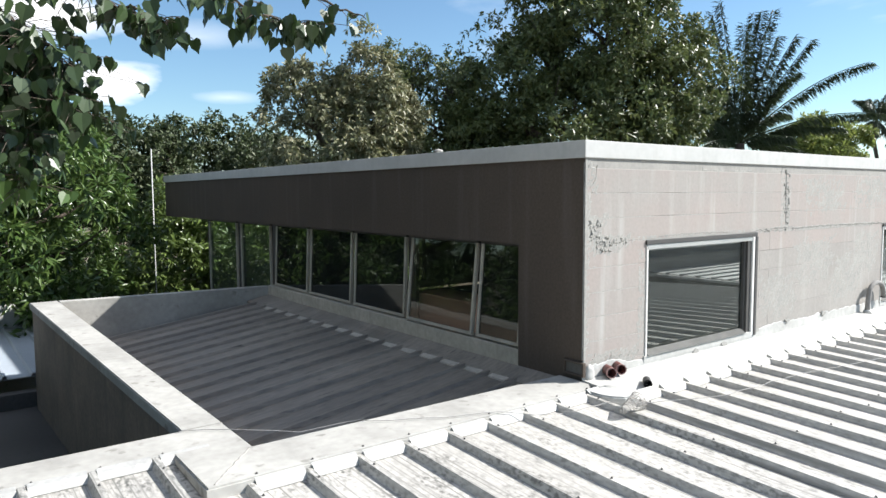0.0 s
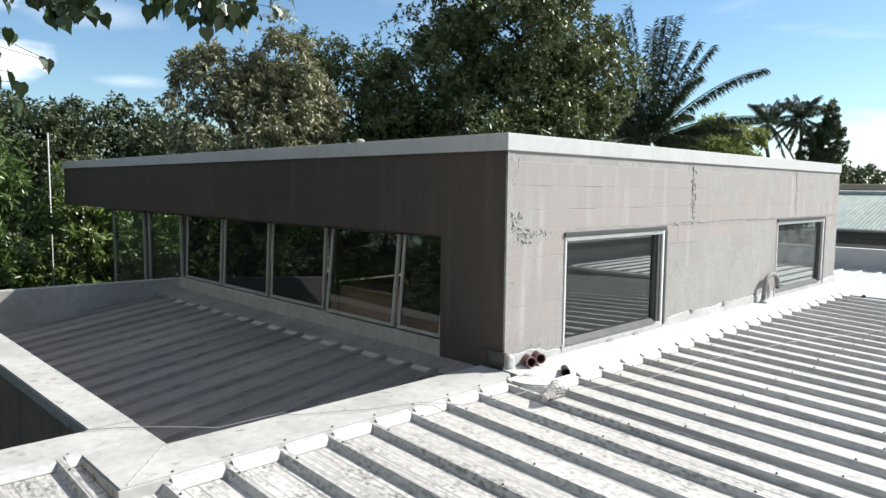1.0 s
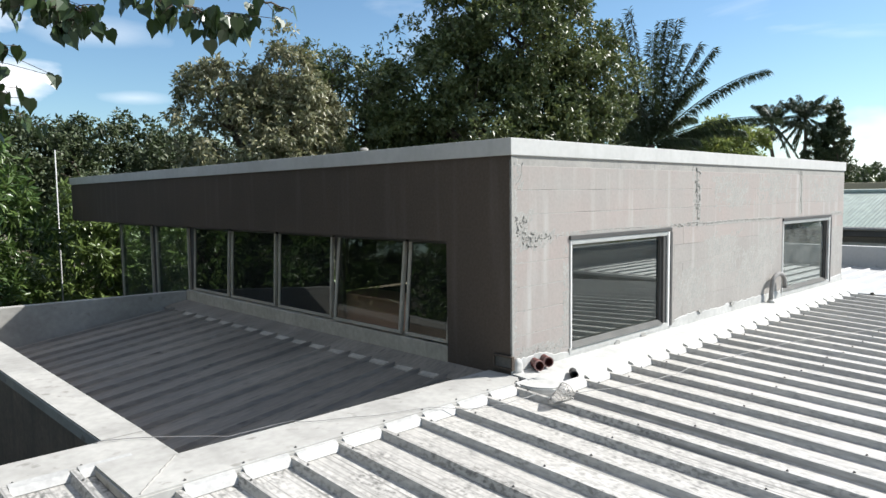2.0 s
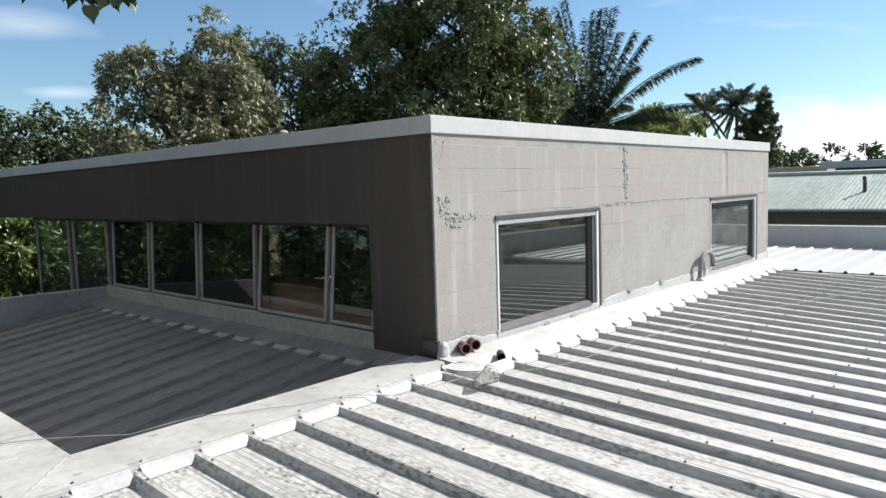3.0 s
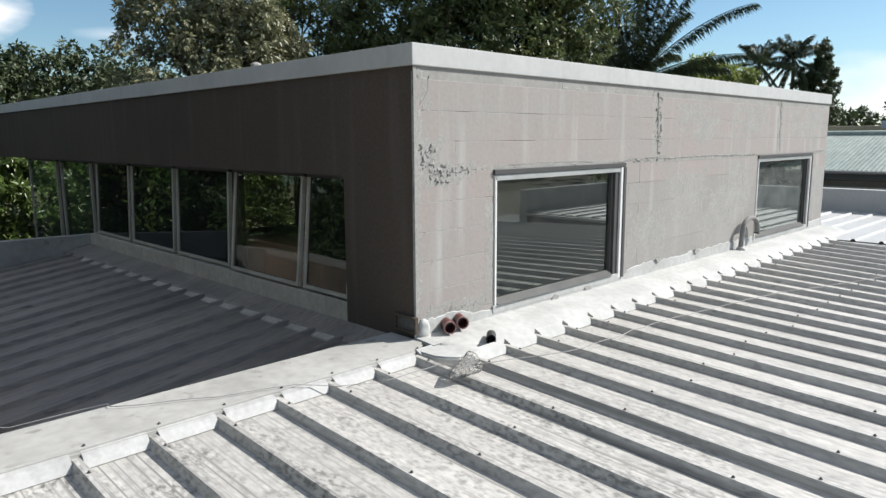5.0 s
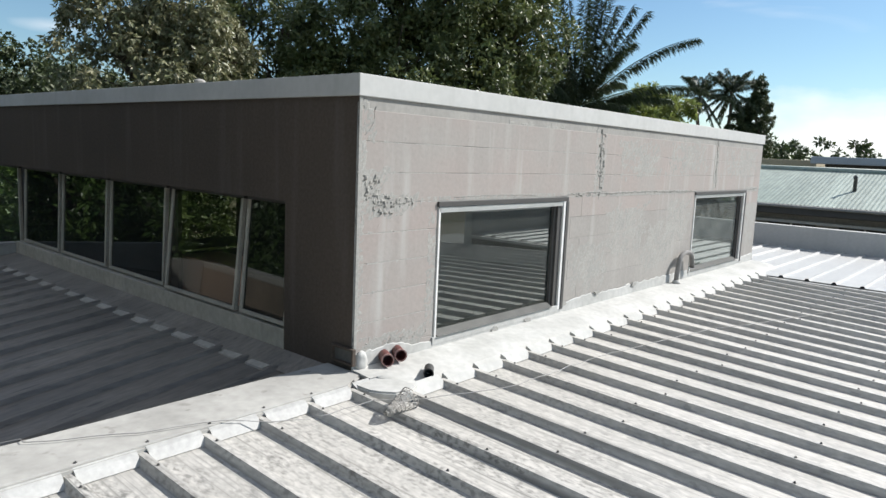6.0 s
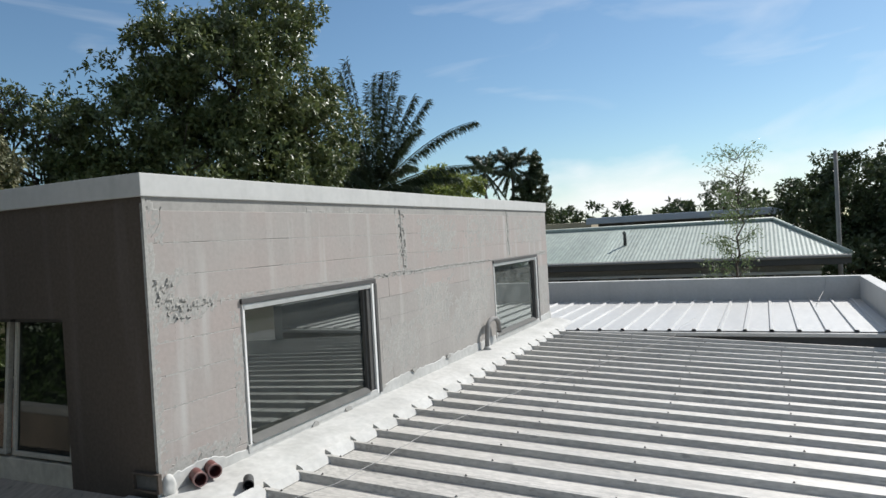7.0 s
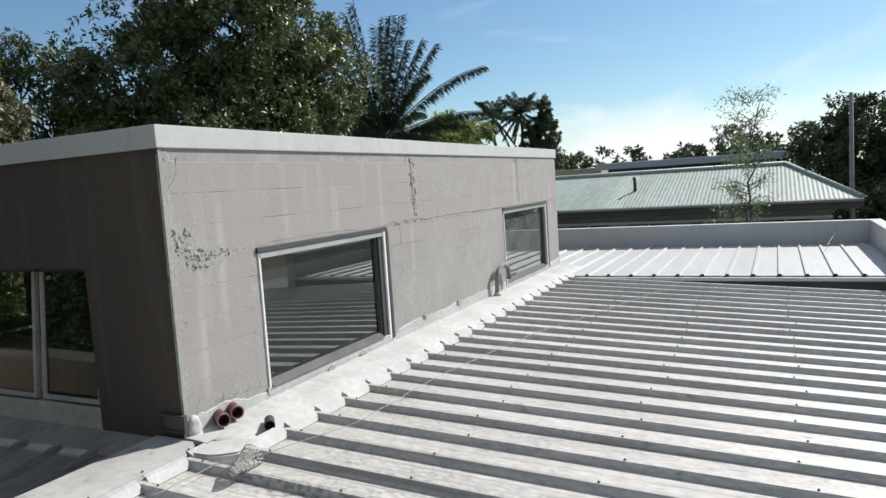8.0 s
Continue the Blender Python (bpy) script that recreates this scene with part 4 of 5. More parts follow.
tube(bm, [(0, 0, -0.01), (0, 0, 0.035)], 0.055, 12, 0.036)
part("collar", bm, M_WHITE, goose, "white cement collar")


def cable(name, pts, radius, label, seed):
    """A thin cable laid along points, with a little wander."""
    r = random.Random(seed)
    fine = []
    for a, b in zip(pts, pts[1:]):
        a, b = Vector(a), Vector(b)
        k = max(2, int((b - a).length / 0.12))
        for i in range(k):
            p = a.lerp(b, i / k)
            fine.append(p + Vector((r.uniform(-1, 1), r.uniform(-1, 1), 0)) * 0.012)
    fine.append(Vector(pts[-1]))
    bm = bmesh.new()
    tube(bm, fine, radius, 6)
    return tagged(part(name, bm, M_CABLE), label, "cable")


def over_ribs(y):
    return roof_z(y) + 0.049


path = [(-0.69, -0.42), (-0.21, -0.44), (0.05, -0.62), (0.36, -0.74), (0.79, -0.86), (1.44, -0.88), (2.05, -0.93), (2.69, -1.03), (3.58, -1.16), (4.19, -1.36), (5.65, -1.76), (7.45, -2.2)]
cable("cable", [(x, y, over_ribs(y)) for x, y in path] + [(7.76, -2.25, -0.02), (8.6, -2.4, 0.01)], 0.0028, "thin pale cable lying across the roof ribs", 2)
cable("cable", [(-0.69, -0.42, over_ribs(-0.42)), (-0.9, -0.3, over_ribs(-0.3)), (-1.12, -0.2, 0.012), (-1.53, -0.06, 0.012), (-1.98, 0.19, 0.012), (-2.0, 0.26, 0.012), (-2.42, 0.36, -0.02), (-2.79, 0.62, 0.012), (-3.08, 0.80, 0.012), (-3.3, 0.845, -0.05), (-3.4, 0.85, -0.5)], 0.0028, "thin grey cable lying over the ledge", 3)
cable("cable", [(10.9, -4.3, 0.01), (11.5, -4.35, 0.03), (11.8, -4.45, 0.14), (11.98, -4.5, 0.32), (12.05, -4.52, 0.376)], 0.006, "thin pale cable hanging over the far parapet", 5)

# loose bits and a stone on the fascia
bm = bmesh.new()
bmesh.ops.create_icosphere(bm, subdivisions=2, radius=0.04, matrix=Matrix.LocRotScale((0.05, 2.1, 2.045), None, (1.3, 1, 0.6)))
tagged(part("stone", bm, M_RENDER), "small pale lump of cement on the fascia", "stone")

# plywood counter behind the glass, its sunlit look put into the colour
counter = empty("counter", (0.3, 2.1, -0.8), "orange plywood counter inside behind the window, coloured as bright as if sunlit", "counter")
bm = bmesh.new()
box(bm, -0.04, 0.0, -0.62, 0.75, 0.0, 1.2, 0.004)
part("front_panel", bm, M_WOOD, counter)
bm = bmesh.new()
box(bm, -0.06, 0.4, -0.64, 0.77, 1.2, 1.23, 0.004)
part("countertop", bm, M_WOOD, counter)
for s in (-0.6, 0.70):
    bm = bmesh.new()
    box(bm, 0.003, 0.38, s, s + 0.04, 0.0, 1.198, 0.004)
    part("side_panel", bm, M_WOOD, counter)


# ---- trees ----
def leaves_mesh(name, pos, axis, nrm, length, width, mat, cup=0.12):
    """Folded pointed leaves, one island each, from arrays of places, ways and normals."""
    k = len(pos)
    axis = axis / np.linalg.norm(axis, axis=1, keepdims=True)
    side = np.cross(axis, nrm)
    side /= np.linalg.norm(side, axis=1, keepdims=True) + 1e-9
    up = np.cross(side, axis)
    L, W = length[:, None], width[:, None]
    base = pos
    a = pos + axis * L * 0.45 + side * W * 0.5 + up * W * cup
    c = pos + axis * L * 0.45 - side * W * 0.5 + up * W * cup
    tip = pos + axis * L - up * L * 0.12
    v = np.stack([base, a, tip, c], 1).reshape(-1, 3)
    i = np.arange(k, dtype=np.int32)[:, None] * 4
    tris = np.concatenate([i + np.array([0, 1, 2]), i + np.array([0, 2, 3])], 1).reshape(-1)
    me = bpy.data.meshes.new(name)
    me.vertices.add(k * 4)
    me.vertices.foreach_set("co", v.astype(np.float32).ravel())
    me.loops.add(k * 6)
    me.loops.foreach_set("vertex_index", tris.astype(np.int32))
    me.polygons.add(k * 2)
    me.polygons.foreach_set("loop_start", np.arange(k * 2, dtype=np.int32) * 3)
    me.update(calc_edges=True)
    me.materials.append(mat)
    return me


def unit(a):
    return a / (np.linalg.norm(a, axis=1, keepdims=True) + 1e-9)


def crown_leaves(g, forms, clumps, clump_r, rosettes, per, length, width, mat, droop=0.35, shell=0.45):
    """Leaves in whorls round twig ends, the twig ends in clumps, the clumps spread through the crown's rounded forms."""
    P, A, N = [], [], []
    vol = np.array([f[3] * f[4] * f[5] for f in forms]) ** (2 / 3)
    for f, share in zip(forms, vol / vol.sum()):
        c, rad = np.array(f[:3]), np.array(f[3:6])
        k = max(3, int(clumps * share))
        d = unit(g.normal(size=(k, 3)))
        rr = shell + (1 - shell) * g.random((k, 1)) ** 0.6
        cc = c + d * rad * rr * (1 + 0.10 * g.normal(size=(k, 1)))
        cr = clump_r * g.uniform(0.55, 1.25, size=(k, 1))
        rd = unit(g.normal(size=(k, rosettes, 3)).reshape(-1, 3) + np.repeat(d, rosettes, 0) * 0.55 + np.array([0, 0, 0.35]))
        rp = np.repeat(cc, rosettes, 0) + rd * np.repeat(cr, rosettes, 0) * np.array([1, 1, 0.8]) * (0.45 + 0.6 * g.random((k * rosettes, 1)))
        m = len(rp)
        ld = np.repeat(rd, per, 0)
        spread = unit(g.normal(size=(m * per, 3)))
        ax = unit(ld * 0.45 + spread * 0.9 + np.array([0, 0, -droop]))
        P.append(np.repeat(rp, per, 0) + spread * length * 0.15)
        A.append(ax)
        N.append(unit(ld + np.array([0, 0, 0.6]) + 0.7 * g.normal(size=(m * per, 3))))
    P, A, N = np.concatenate(P), np.concatenate(A), np.concatenate(N)
    k = len(P)
    return leaves_mesh("crown", P, A, N, length * g.uniform(0.65, 1.25, k), width * g.uniform(0.7, 1.2, k), mat)


def limb(bm, a, b, r0, r1, r, bends=6, wander=0.12):
    a, b = Vector(a), Vector(b)
    w = (b - a).length * wander
    pts = []
    for i in range(bends + 1):
        f = i / bends
        p = a.lerp(b, f)
        if 0 < i < bends:
            p += Vector((r.uniform(-1, 1), r.uniform(-1, 1), r.uniform(-0.4, 0.8))) * w * math.sin(math.pi * f)
        pts.append(p)
    tube(bm, pts, r0, 8, r1)


def tree(name, label, foot, fork, forms, clumps, clump_r, rosettes, per, length, width, mat, seed, trunk=0.3, droop=0.35, shell=0.45, category="tree"):
    r, g = random.Random(seed), np.random.default_rng(seed)
    ob = empty(name, foot, label, category)
    inv = Matrix.Translation(Vector(foot)).inverted()
    bm = bmesh.new()
    limb(bm, foot, fork, trunk, trunk * 0.75, r, 6, 0.05)
    bmesh.ops.transform(bm, matrix=inv, verts=bm.verts[:])
    part("trunk", bm, M_BARK, ob)
    for f in forms:
        bm = bmesh.new()
        c = Vector(f[:3])
        limb(bm, fork, c, trunk * 0.5, trunk * 0.16, r)
        for _ in range(7):
            d = Vector((r.uniform(-1, 1) * f[3], r.uniform(-1, 1) * f[4], r.uniform(-0.5, 1) * f[5])) * 0.8
            limb(bm, Vector(fork).lerp(c, r.uniform(0.5, 1.0)), c + d, trunk * 0.16, 0.015, r, 5)
        bmesh.ops.transform(bm, matrix=inv, verts=bm.verts[:])
        part("limb", bm, M_BARK, ob)
    me = crown_leaves(g, forms, clumps, clump_r, rosettes, per, length, width, mat, droop, shell)
    crown = new("crown", me)
    crown.parent = ob
    crown.location = -Vector(foot)
    return ob


L_OLIVE = leaf_material("olive_leaves", (0.12, 0.135, 0.05), (0.06, 0.085, 0.028), 0.42, 0.25)
L_PALE = leaf_material("dusty_olive_leaves", (0.22, 0.205, 0.12), (0.10, 0.115, 0.05), 0.45, 0.25)
L_MANGO = leaf_material("mango_leaves", (0.078, 0.118, 0.030), (0.036, 0.072, 0.019), 0.32, 0.3)
L_FRESH = leaf_material("fresh_green_leaves", (0.12, 0.165, 0.045), (0.065, 0.10, 0.026), 0.35, 0.3)
L_DARK = leaf_material("dark_leaves", (0.06, 0.075, 0.03), (0.035, 0.055, 0.02), 0.55, 0.2)
L_BRIGHT = leaf_material("yellow_green_leaves", (0.20, 0.22, 0.06), (0.12, 0.16, 0.04), 0.45, 0.45)
L_FIG = leaf_material("fig_leaves", (0.035, 0.058, 0.02), (0.022, 0.042, 0.014), 0.4, 0.12)
L_PALM = leaf_material("palm_leaflets", (0.05, 0.07, 0.03), (0.03, 0.045, 0.02), 0.4, 0.15)
L_THIN = leaf_material("pale_thin_leaves", (0.16, 0.2, 0.09), (0.10, 0.14, 0.06), 0.5, 0.35)
G = GROUND

# great dark tree behind the penthouse
tree("broadleaf_tree", "great dark-leaved tree with a tall rounded crown behind the penthouse", (19.5, 17.0, G), (19.3, 17.0, 1.0),
     [(18.6, 17.6, 3.6, 4.6, 4.4, 3.6), (21.0, 15.6, 4.4, 3.0, 3.0, 3.4), (20.0, 16.6, 8.4, 3.6, 3.6, 3.4), (21.0, 15.9, 10.6, 2.3, 2.3, 2.2), (17.8, 18.4, 8.6, 1.8, 1.8, 3.2), (16.3, 19.2, 5.6, 2.5, 2.5, 2.5), (22.1, 14.4, 6.3, 2.2, 2.2, 2.4), (15.6, 19.8, 2.6, 2.6, 2.4, 2.4)],
     640, 0.9, 27, 7, 0.24, 0.105, L_OLIVE, 11, 0.5)
# olive tree nearer the west wall
tree("broadleaf_tree", "dusty olive-green tree with drooping leaves behind the flat roof", (8.4, 19.2, G), (8.4, 19.2, 1.0),
     [(8.1, 19.3, 3.4, 2.7, 2.6, 2.6), (8.9, 18.9, 6.0, 1.1, 1.1, 1.4), (6.9, 19.9, 5.4, 1.1, 1.1, 1.1), (9.6, 18.6, 4.4, 1.6, 1.6, 1.6)],
     210, 0.62, 22, 7, 0.21, 0.09, L_PALE, 12, 0.35, 0.6)
tree("broadleaf_tree", "dark tree with tufted crown between larger trees", (13.0, 20.6, G), (13.0, 20.6, 1.0),
     [(13.0, 20.6, 3.8, 2.9, 2.8, 2.8), (12.7, 20.9, 7.0, 1.0, 1.0, 1.2), (13.9, 20.0, 6.4, 1.2, 1.2, 1.0), (11.2, 21.0, 3.4, 2.0, 2.0, 2.2)],
     170, 0.7, 22, 7, 0.21, 0.09, L_OLIVE, 13, 0.3)
# mango tree by the parapet
tree("mango_tree", "dense mango tree with long glossy leaves beside the parapet", (-4.6, 14.2, G), (-4.6, 14.2, -2.2),
     [(-2.6, 13.5, 1.0, 2.0, 2.0, 2.5), (-5.2, 14.6, 1.2, 3.4, 2.8, 3.2), (-2.2, 14.8, -1.6, 1.9, 2.0, 2.4), (-3.4, 12.8, -2.0, 2.6, 1.8, 2.0), (-6.2, 12.5, -1.6, 2.6, 2.2, 2.4)],
     330, 0.62, 24, 8, 0.25, 0.072, L_MANGO, 14, 0.35, 0.4)
tree("mango_tree", "mango tree with long leaves across the lower roof", (-12.5, 9.0, G), (-12.5, 9.0, -1.5),
     [(-12.4, 9.0, 1.0, 3.2, 4.0, 3.0), (-11.5, 4.5, 0.6, 2.8, 3.0, 2.6), (-11.0, 12.5, 0.4, 3.0, 3.0, 3.0)],
     220, 0.8, 22, 8, 0.27, 0.085, L_MANGO, 15, 0.35, 0.4)
tree("broadleaf_tree", "dark spreading tree in the distance", (5.6, 28.0, G), (5.6, 28.0, -0.5),
     [(5.6, 28.0, 2.2, 5.0, 3.5, 2.9), (2.2, 28.4, 2.7, 3.2, 2.6, 2.5), (-1.0, 28.8, 2.0, 3.2, 2.6, 2.8), (8.8, 27.0, 1.6, 3.4, 3.0, 2.8), (4.8, 26.6, -1.8, 5.0, 2.6, 2.0)],
     680, 0.9, 30, 7, 0.22, 0.11, L_DARK, 16, 0.35, 0.3)
tree("shrub", "dark leafy shrubs under the overhanging eave", (1.6, 16.5, G), (1.6, 16.5, -3.2),
     [(1.0, 15.4, -0.6, 1.6, 1.2, 2.2), (3.2, 15.4, -0.4, 1.8, 1.4, 2.3), (5.4, 16.6, -0.4, 2.2, 1.6, 2.3), (8.2, 15.6, -1.0, 2.4, 1.6, 2.2)],
     260, 0.65, 22, 7, 0.24, 0.08, L_FRESH, 17, 0.12, category="shrub")
tree("broadleaf_tree", "small rounded yellow-green tree far behind the wall", (38.6, 14.8, G), (38.6, 14.8, 1.0),
     [(38.2, 15.7, 4.0, 2.4, 2.4, 2.0)], 110, 0.6, 24, 7, 0.26, 0.13, L_BRIGHT, 18, 0.2)
tree("broadleaf_tree", "large dark tree beyond the green-roofed house", (45.0, -8.6, G), (45.0, -8.6, -1.0),
     [(45.0, -9.4, 2.3, 3.5, 3.5, 3.0), (43.5, -7.6, 0.6, 2.4, 2.4, 2.6), (46.0, -6.6, 1.2, 2.6, 2.4, 3.0), (46.5, -13.0, 2.2, 4.5, 4.0, 3.0), (42.0, -13.5, -0.6, 4.0, 4.0, 3.0), (41.0, -8.4, -1.6, 2.4, 2.6, 2.0)],
     380, 0.85, 22, 7, 0.30, 0.14, L_DARK, 19, 0.4)
tree("broadleaf_tree", "distant dark tree over the roofs", (82.0, 0.6, G), (82.0, 0.6, 1.0),
     [(82, 0.6, 4.4, 2.6, 2.6, 2.2)], 40, 0.9, 12, 6, 0.34, 0.16, L_DARK, 20, 0.3)
tree("shrub", "low sunlit shrubs beside the green-roofed house", (24.0, -9.5, G), (24.0, -9.5, -3.6),
     [(24.0, -9.5, -2.2, 2.0, 2.2, 2.2), (26.5, -12.5, -1.6, 2.0, 2.5, 2.6), (22.5, -13.0, -2.2, 2.0, 2.0, 2.0)], 80, 0.5, 12, 7, 0.22, 0.09, L_BRIGHT, 21, 0.1, category="shrub")


def frond(P, A, N, root, way, length, sag, leaf, r, count=46):
    """One pinnate frond: leaflets hang from a drooping midrib. Returns the midrib's points."""
    way = Vector(way).normalized()
    flat = Vector((way.x, way.y, 0))
    flat = flat.normalized() if flat.length > 0.05 else Vector((1, 0, 0))
    side = flat.cross(Vector((0, 0, 1)))
    pts = []
    for i in range(15):
        f = i / 14
        pts.append(Vector(root) + way * length * f + Vector((0, 0, -1)) * sag * length * f ** 2.3 + flat * 0.15 * length * f * f * sag)
    for i in range(count):
        f = 0.12 + 0.88 * i / count
        q = f * 14
        a, b = pts[int(q)], pts[min(int(q) + 1, 14)]
        p = a.lerp(b, q - int(q))
        d = (b - a).normalized() if (b - a).length > 1e-6 else way
        for s in (1, -1):
            ll = leaf * (1.05 - 0.6 * abs(f - 0.45)) * r.uniform(0.8, 1.15)
            P.append((p, ll))
            A.append(d * r.uniform(0.4, 0.8) + side * s * r.uniform(0.15, 0.6) + Vector((0, 0, -1.0 + 0.6 * r.random())))
            N.append(Vector((r.uniform(-0.4, 0.4), r.uniform(-0.4, 0.4), 1)))
    return pts


def palm(name, label, foot, top, ways, length, sag, leaf, seed, trunk=0.22, count=46, wide=0.075):
    r = random.Random(seed)
    ob = empty(name, foot, label, "palm")
    bm = bmesh.new()
    limb(bm, (0, 0, 0), Vector(top) - Vector(foot), trunk, trunk * 0.8, r, 6, 0.03)
    part("trunk", bm, M_BARK, ob)
    reach = iter(length) if isinstance(length, list) else None
    for way in ways:
        P, A, N = [], [], []
        k, droop = next(reach) if reach else (length * r.uniform(0.88, 1.1), sag * r.uniform(0.8, 1.2))
        pts = frond(P, A, N, Vector(top) - Vector(foot), way, k, droop, leaf, r, count)
        bm = bmesh.new()
        tube(bm, pts, 0.04, 5, 0.008)
        rib = part("frond", bm, L_PALM, ob)
        me = leaves_mesh("foliage", np.array([p for p, _ in P]), np.array(A), np.array(N), np.array([q for _, q in P]), np.full(len(P), wide), L_PALM, 0.05)
        lf = new("foliage", me)
        lf.parent = rib
    return ob


r = random.Random(31)
SIDE, UPW, TOW = Vector((0.47, -0.88, 0)), Vector((0, 0, 1)), Vector((-0.88, -0.47, 0))
# tips of the fronds, in metres aside of and above the palm's heart
TIPS = ((-2.6, 4.6), (-2.0, 5.6), (-1.3, 6.4), (-0.9, 6.6), (0.4, 6.5), (0.75, 6.6), (1.2, 6.4), (0.1, 5.4), (1.5, 5.2), (2.15, 4.7), (2.8, 4.5), (2.3, 3.6), (5.0, 3.6),
        (5.6, 1.2), (4.2, 0.6), (2.2, 0.2), (3.0, -0.6), (-2.4, 2.6), (-3.6, 3.0), (-4.2, 1.4))
ways, reach = [], []
for s, q in TIPS:
    sag = 0.10 if q > 4 else 0.26
    far = math.hypot(s, q) * 1.04
    ways.append(SIDE * (s / far) + UPW * (q / far + sag) + TOW * r.uniform(-0.3, 0.3))
    reach.append((far * ways[-1].length, sag))
for s, q in ((0.9, 0.5), (-0.9, 0.5), (0.7, 0.9), (-0.8, 0.8), (0.95, 0.15), (-0.6, 0.3)):
    ways.append(TOW * s + UPW * q + SIDE * r.uniform(-0.6, 0.6))
    reach.append((4.8, 0.3))
palm("palm_tree", "tall palm with long stiff dark fronds behind the penthouse", (26.8, 14.1, G), (26.8, 14.1, 3.9), ways, reach, 0.2, 0.66, 32, 0.3, 170, 0.05)

for k, (x, y, z) in enumerate(((62.5, 22.0, 7.9), (64.8, 19.9, 8.4))):
    ways = []
    for i in range(26):
        a = 6.2832 * i / 26 * 2.4
        ways.append((math.cos(a), math.sin(a), r.uniform(-1.1, 2.6)))
    palm("coconut_palm", "distant coconut palm against the sky", (x, y, G), (x, y, z), ways, 3.0, 0.28, 0.62, 40 + k, 0.2, 60, 0.07)
tree("conifer", "narrow dark spire-shaped tree in the distance", (66.0, 17.8, G), (66.0, 17.8, 2.0),
     [(66, 17.8, 3.0, 1.5, 1.5, 2.4), (66, 17.8, 6.0, 1.3, 1.3, 2.4), (66, 17.8, 8.4, 0.7, 0.7, 1.5), (65.4, 19.2, 4.0, 1.1, 1.1, 3.4)], 340, 0.36, 18, 6, 0.28, 0.11, L_DARK, 45, 0.2, 0.9)


def thin_tree(foot, top, seed):
    """A slender feathery tree: several thin stems with sparse small leaves."""
    r, g = random.Random(seed), np.random.default_rng(seed)
    ob = empty("slender_tree", foot, "slender feathery tree with sparse pale leaves before the green roof", "tree")
    F = Vector(foot)
    H = top - F.z
    P = []
    bm = bmesh.new()
    limb(bm, (0, 0, 0), (0, -0.1, H * 0.62), 0.08, 0.035, r, 8, 0.02)
    limb(bm, (0, -0.1, H * 0.6), (0.1, -0.5, H * 0.97), 0.03, 0.008, r, 8, 0.05)
    part("trunk", bm, M_BARK, ob)
    bm = bmesh.new()
    for i in range(62):
        f = r.uniform(0.24, 0.98)
        a = r.uniform(0, 6.2832)
        ln = (1.55 - 1.0 * f) * r.uniform(0.5, 1.15)
        s = Vector((0, -0.1 - 0.4 * max(0, f - 0.6), H * f))
        e = s + Vector((math.cos(a) * ln, math.sin(a) * ln * 1.1, ln * r.uniform(0.2, 0.95)))
        limb(bm, s, e, 0.014, 0.003, r, 5, 0.1)
        for _ in range(int(60 + 90 * (1 - f))):
            q = r.uniform(0.25, 1.05)
            P.append(s.lerp(e, q) + Vector((r.gauss(0, 0.10), r.gauss(0, 0.10), r.gauss(-0.03, 0.08))))
    part("twig_spray", bm, M_BARK, ob)
    pos = np.array(P)
    k = len(pos)
    me = leaves_mesh("crown", pos, unit(g.normal(size=(k, 3)) + np.array([0, 0, -0.5])), unit(g.normal(size=(k, 3))), g.uniform(0.06, 0.12, k), g.uniform(0.02, 0.035, k), L_THIN)
    c = new("crown", me)
    c.parent = ob


thin_tree((17.0, -2.65, G), 3.5, 51)

# near branches of a fig tree, hanging into view
fig = empty("fig_tree", (-9.5, 1.5, G), "fig tree with hanging heart-shaped leaves near the camera", "tree")


def heart_leaves(name, pos, axis, nrm, size, mat):
    """Heart-shaped leaves with a long drip tip, folded along the midrib."""
    axis = unit(axis)
    side = unit(np.cross(axis, nrm))
    up = np.cross(side, axis)
    S = size[:, None]
    prof = ((0.0, 0.0), (-0.08, 0.26), (0.14, 0.47), (0.48, 0.43), (0.80, 0.16), (1.12, 0.0))
    cols = []
    for s in (1, -1):
        for u, w in prof:
            cols.append(pos + axis * S * u + side * S * w * s + up * S * w * 0.14)
    k, m = len(pos), len(cols)
    v = np.stack(cols, 1).reshape(-1, 3)
    i = np.arange(k, dtype=np.int32)[:, None] * m
    faces = []
    for o, flip in ((0, False), (6, True)):
        for t in ((0, 1, 2), (0, 2, 3), (0, 3, 4), (0, 4, 5)):
            q = [o + z for z in t]
            faces.append(i + np.array(q[::-1] if flip else q))
    tris = np.concatenate(faces, 1).reshape(-1)
    me = bpy.data.meshes.new(name)
    me.vertices.add(k * m)
    me.vertices.foreach_set("co", v.astype(np.float32).ravel())
    me.loops.add(len(tris))
    me.loops.foreach_set("vertex_index", tris.astype(np.int32))
    me.polygons.add(len(tris) // 3)
    me.polygons.foreach_set("loop_start", np.arange(len(tris) // 3, dtype=np.int32) * 3)
    me.update(calc_edges=True)
    me.materials.append(mat)
    return me


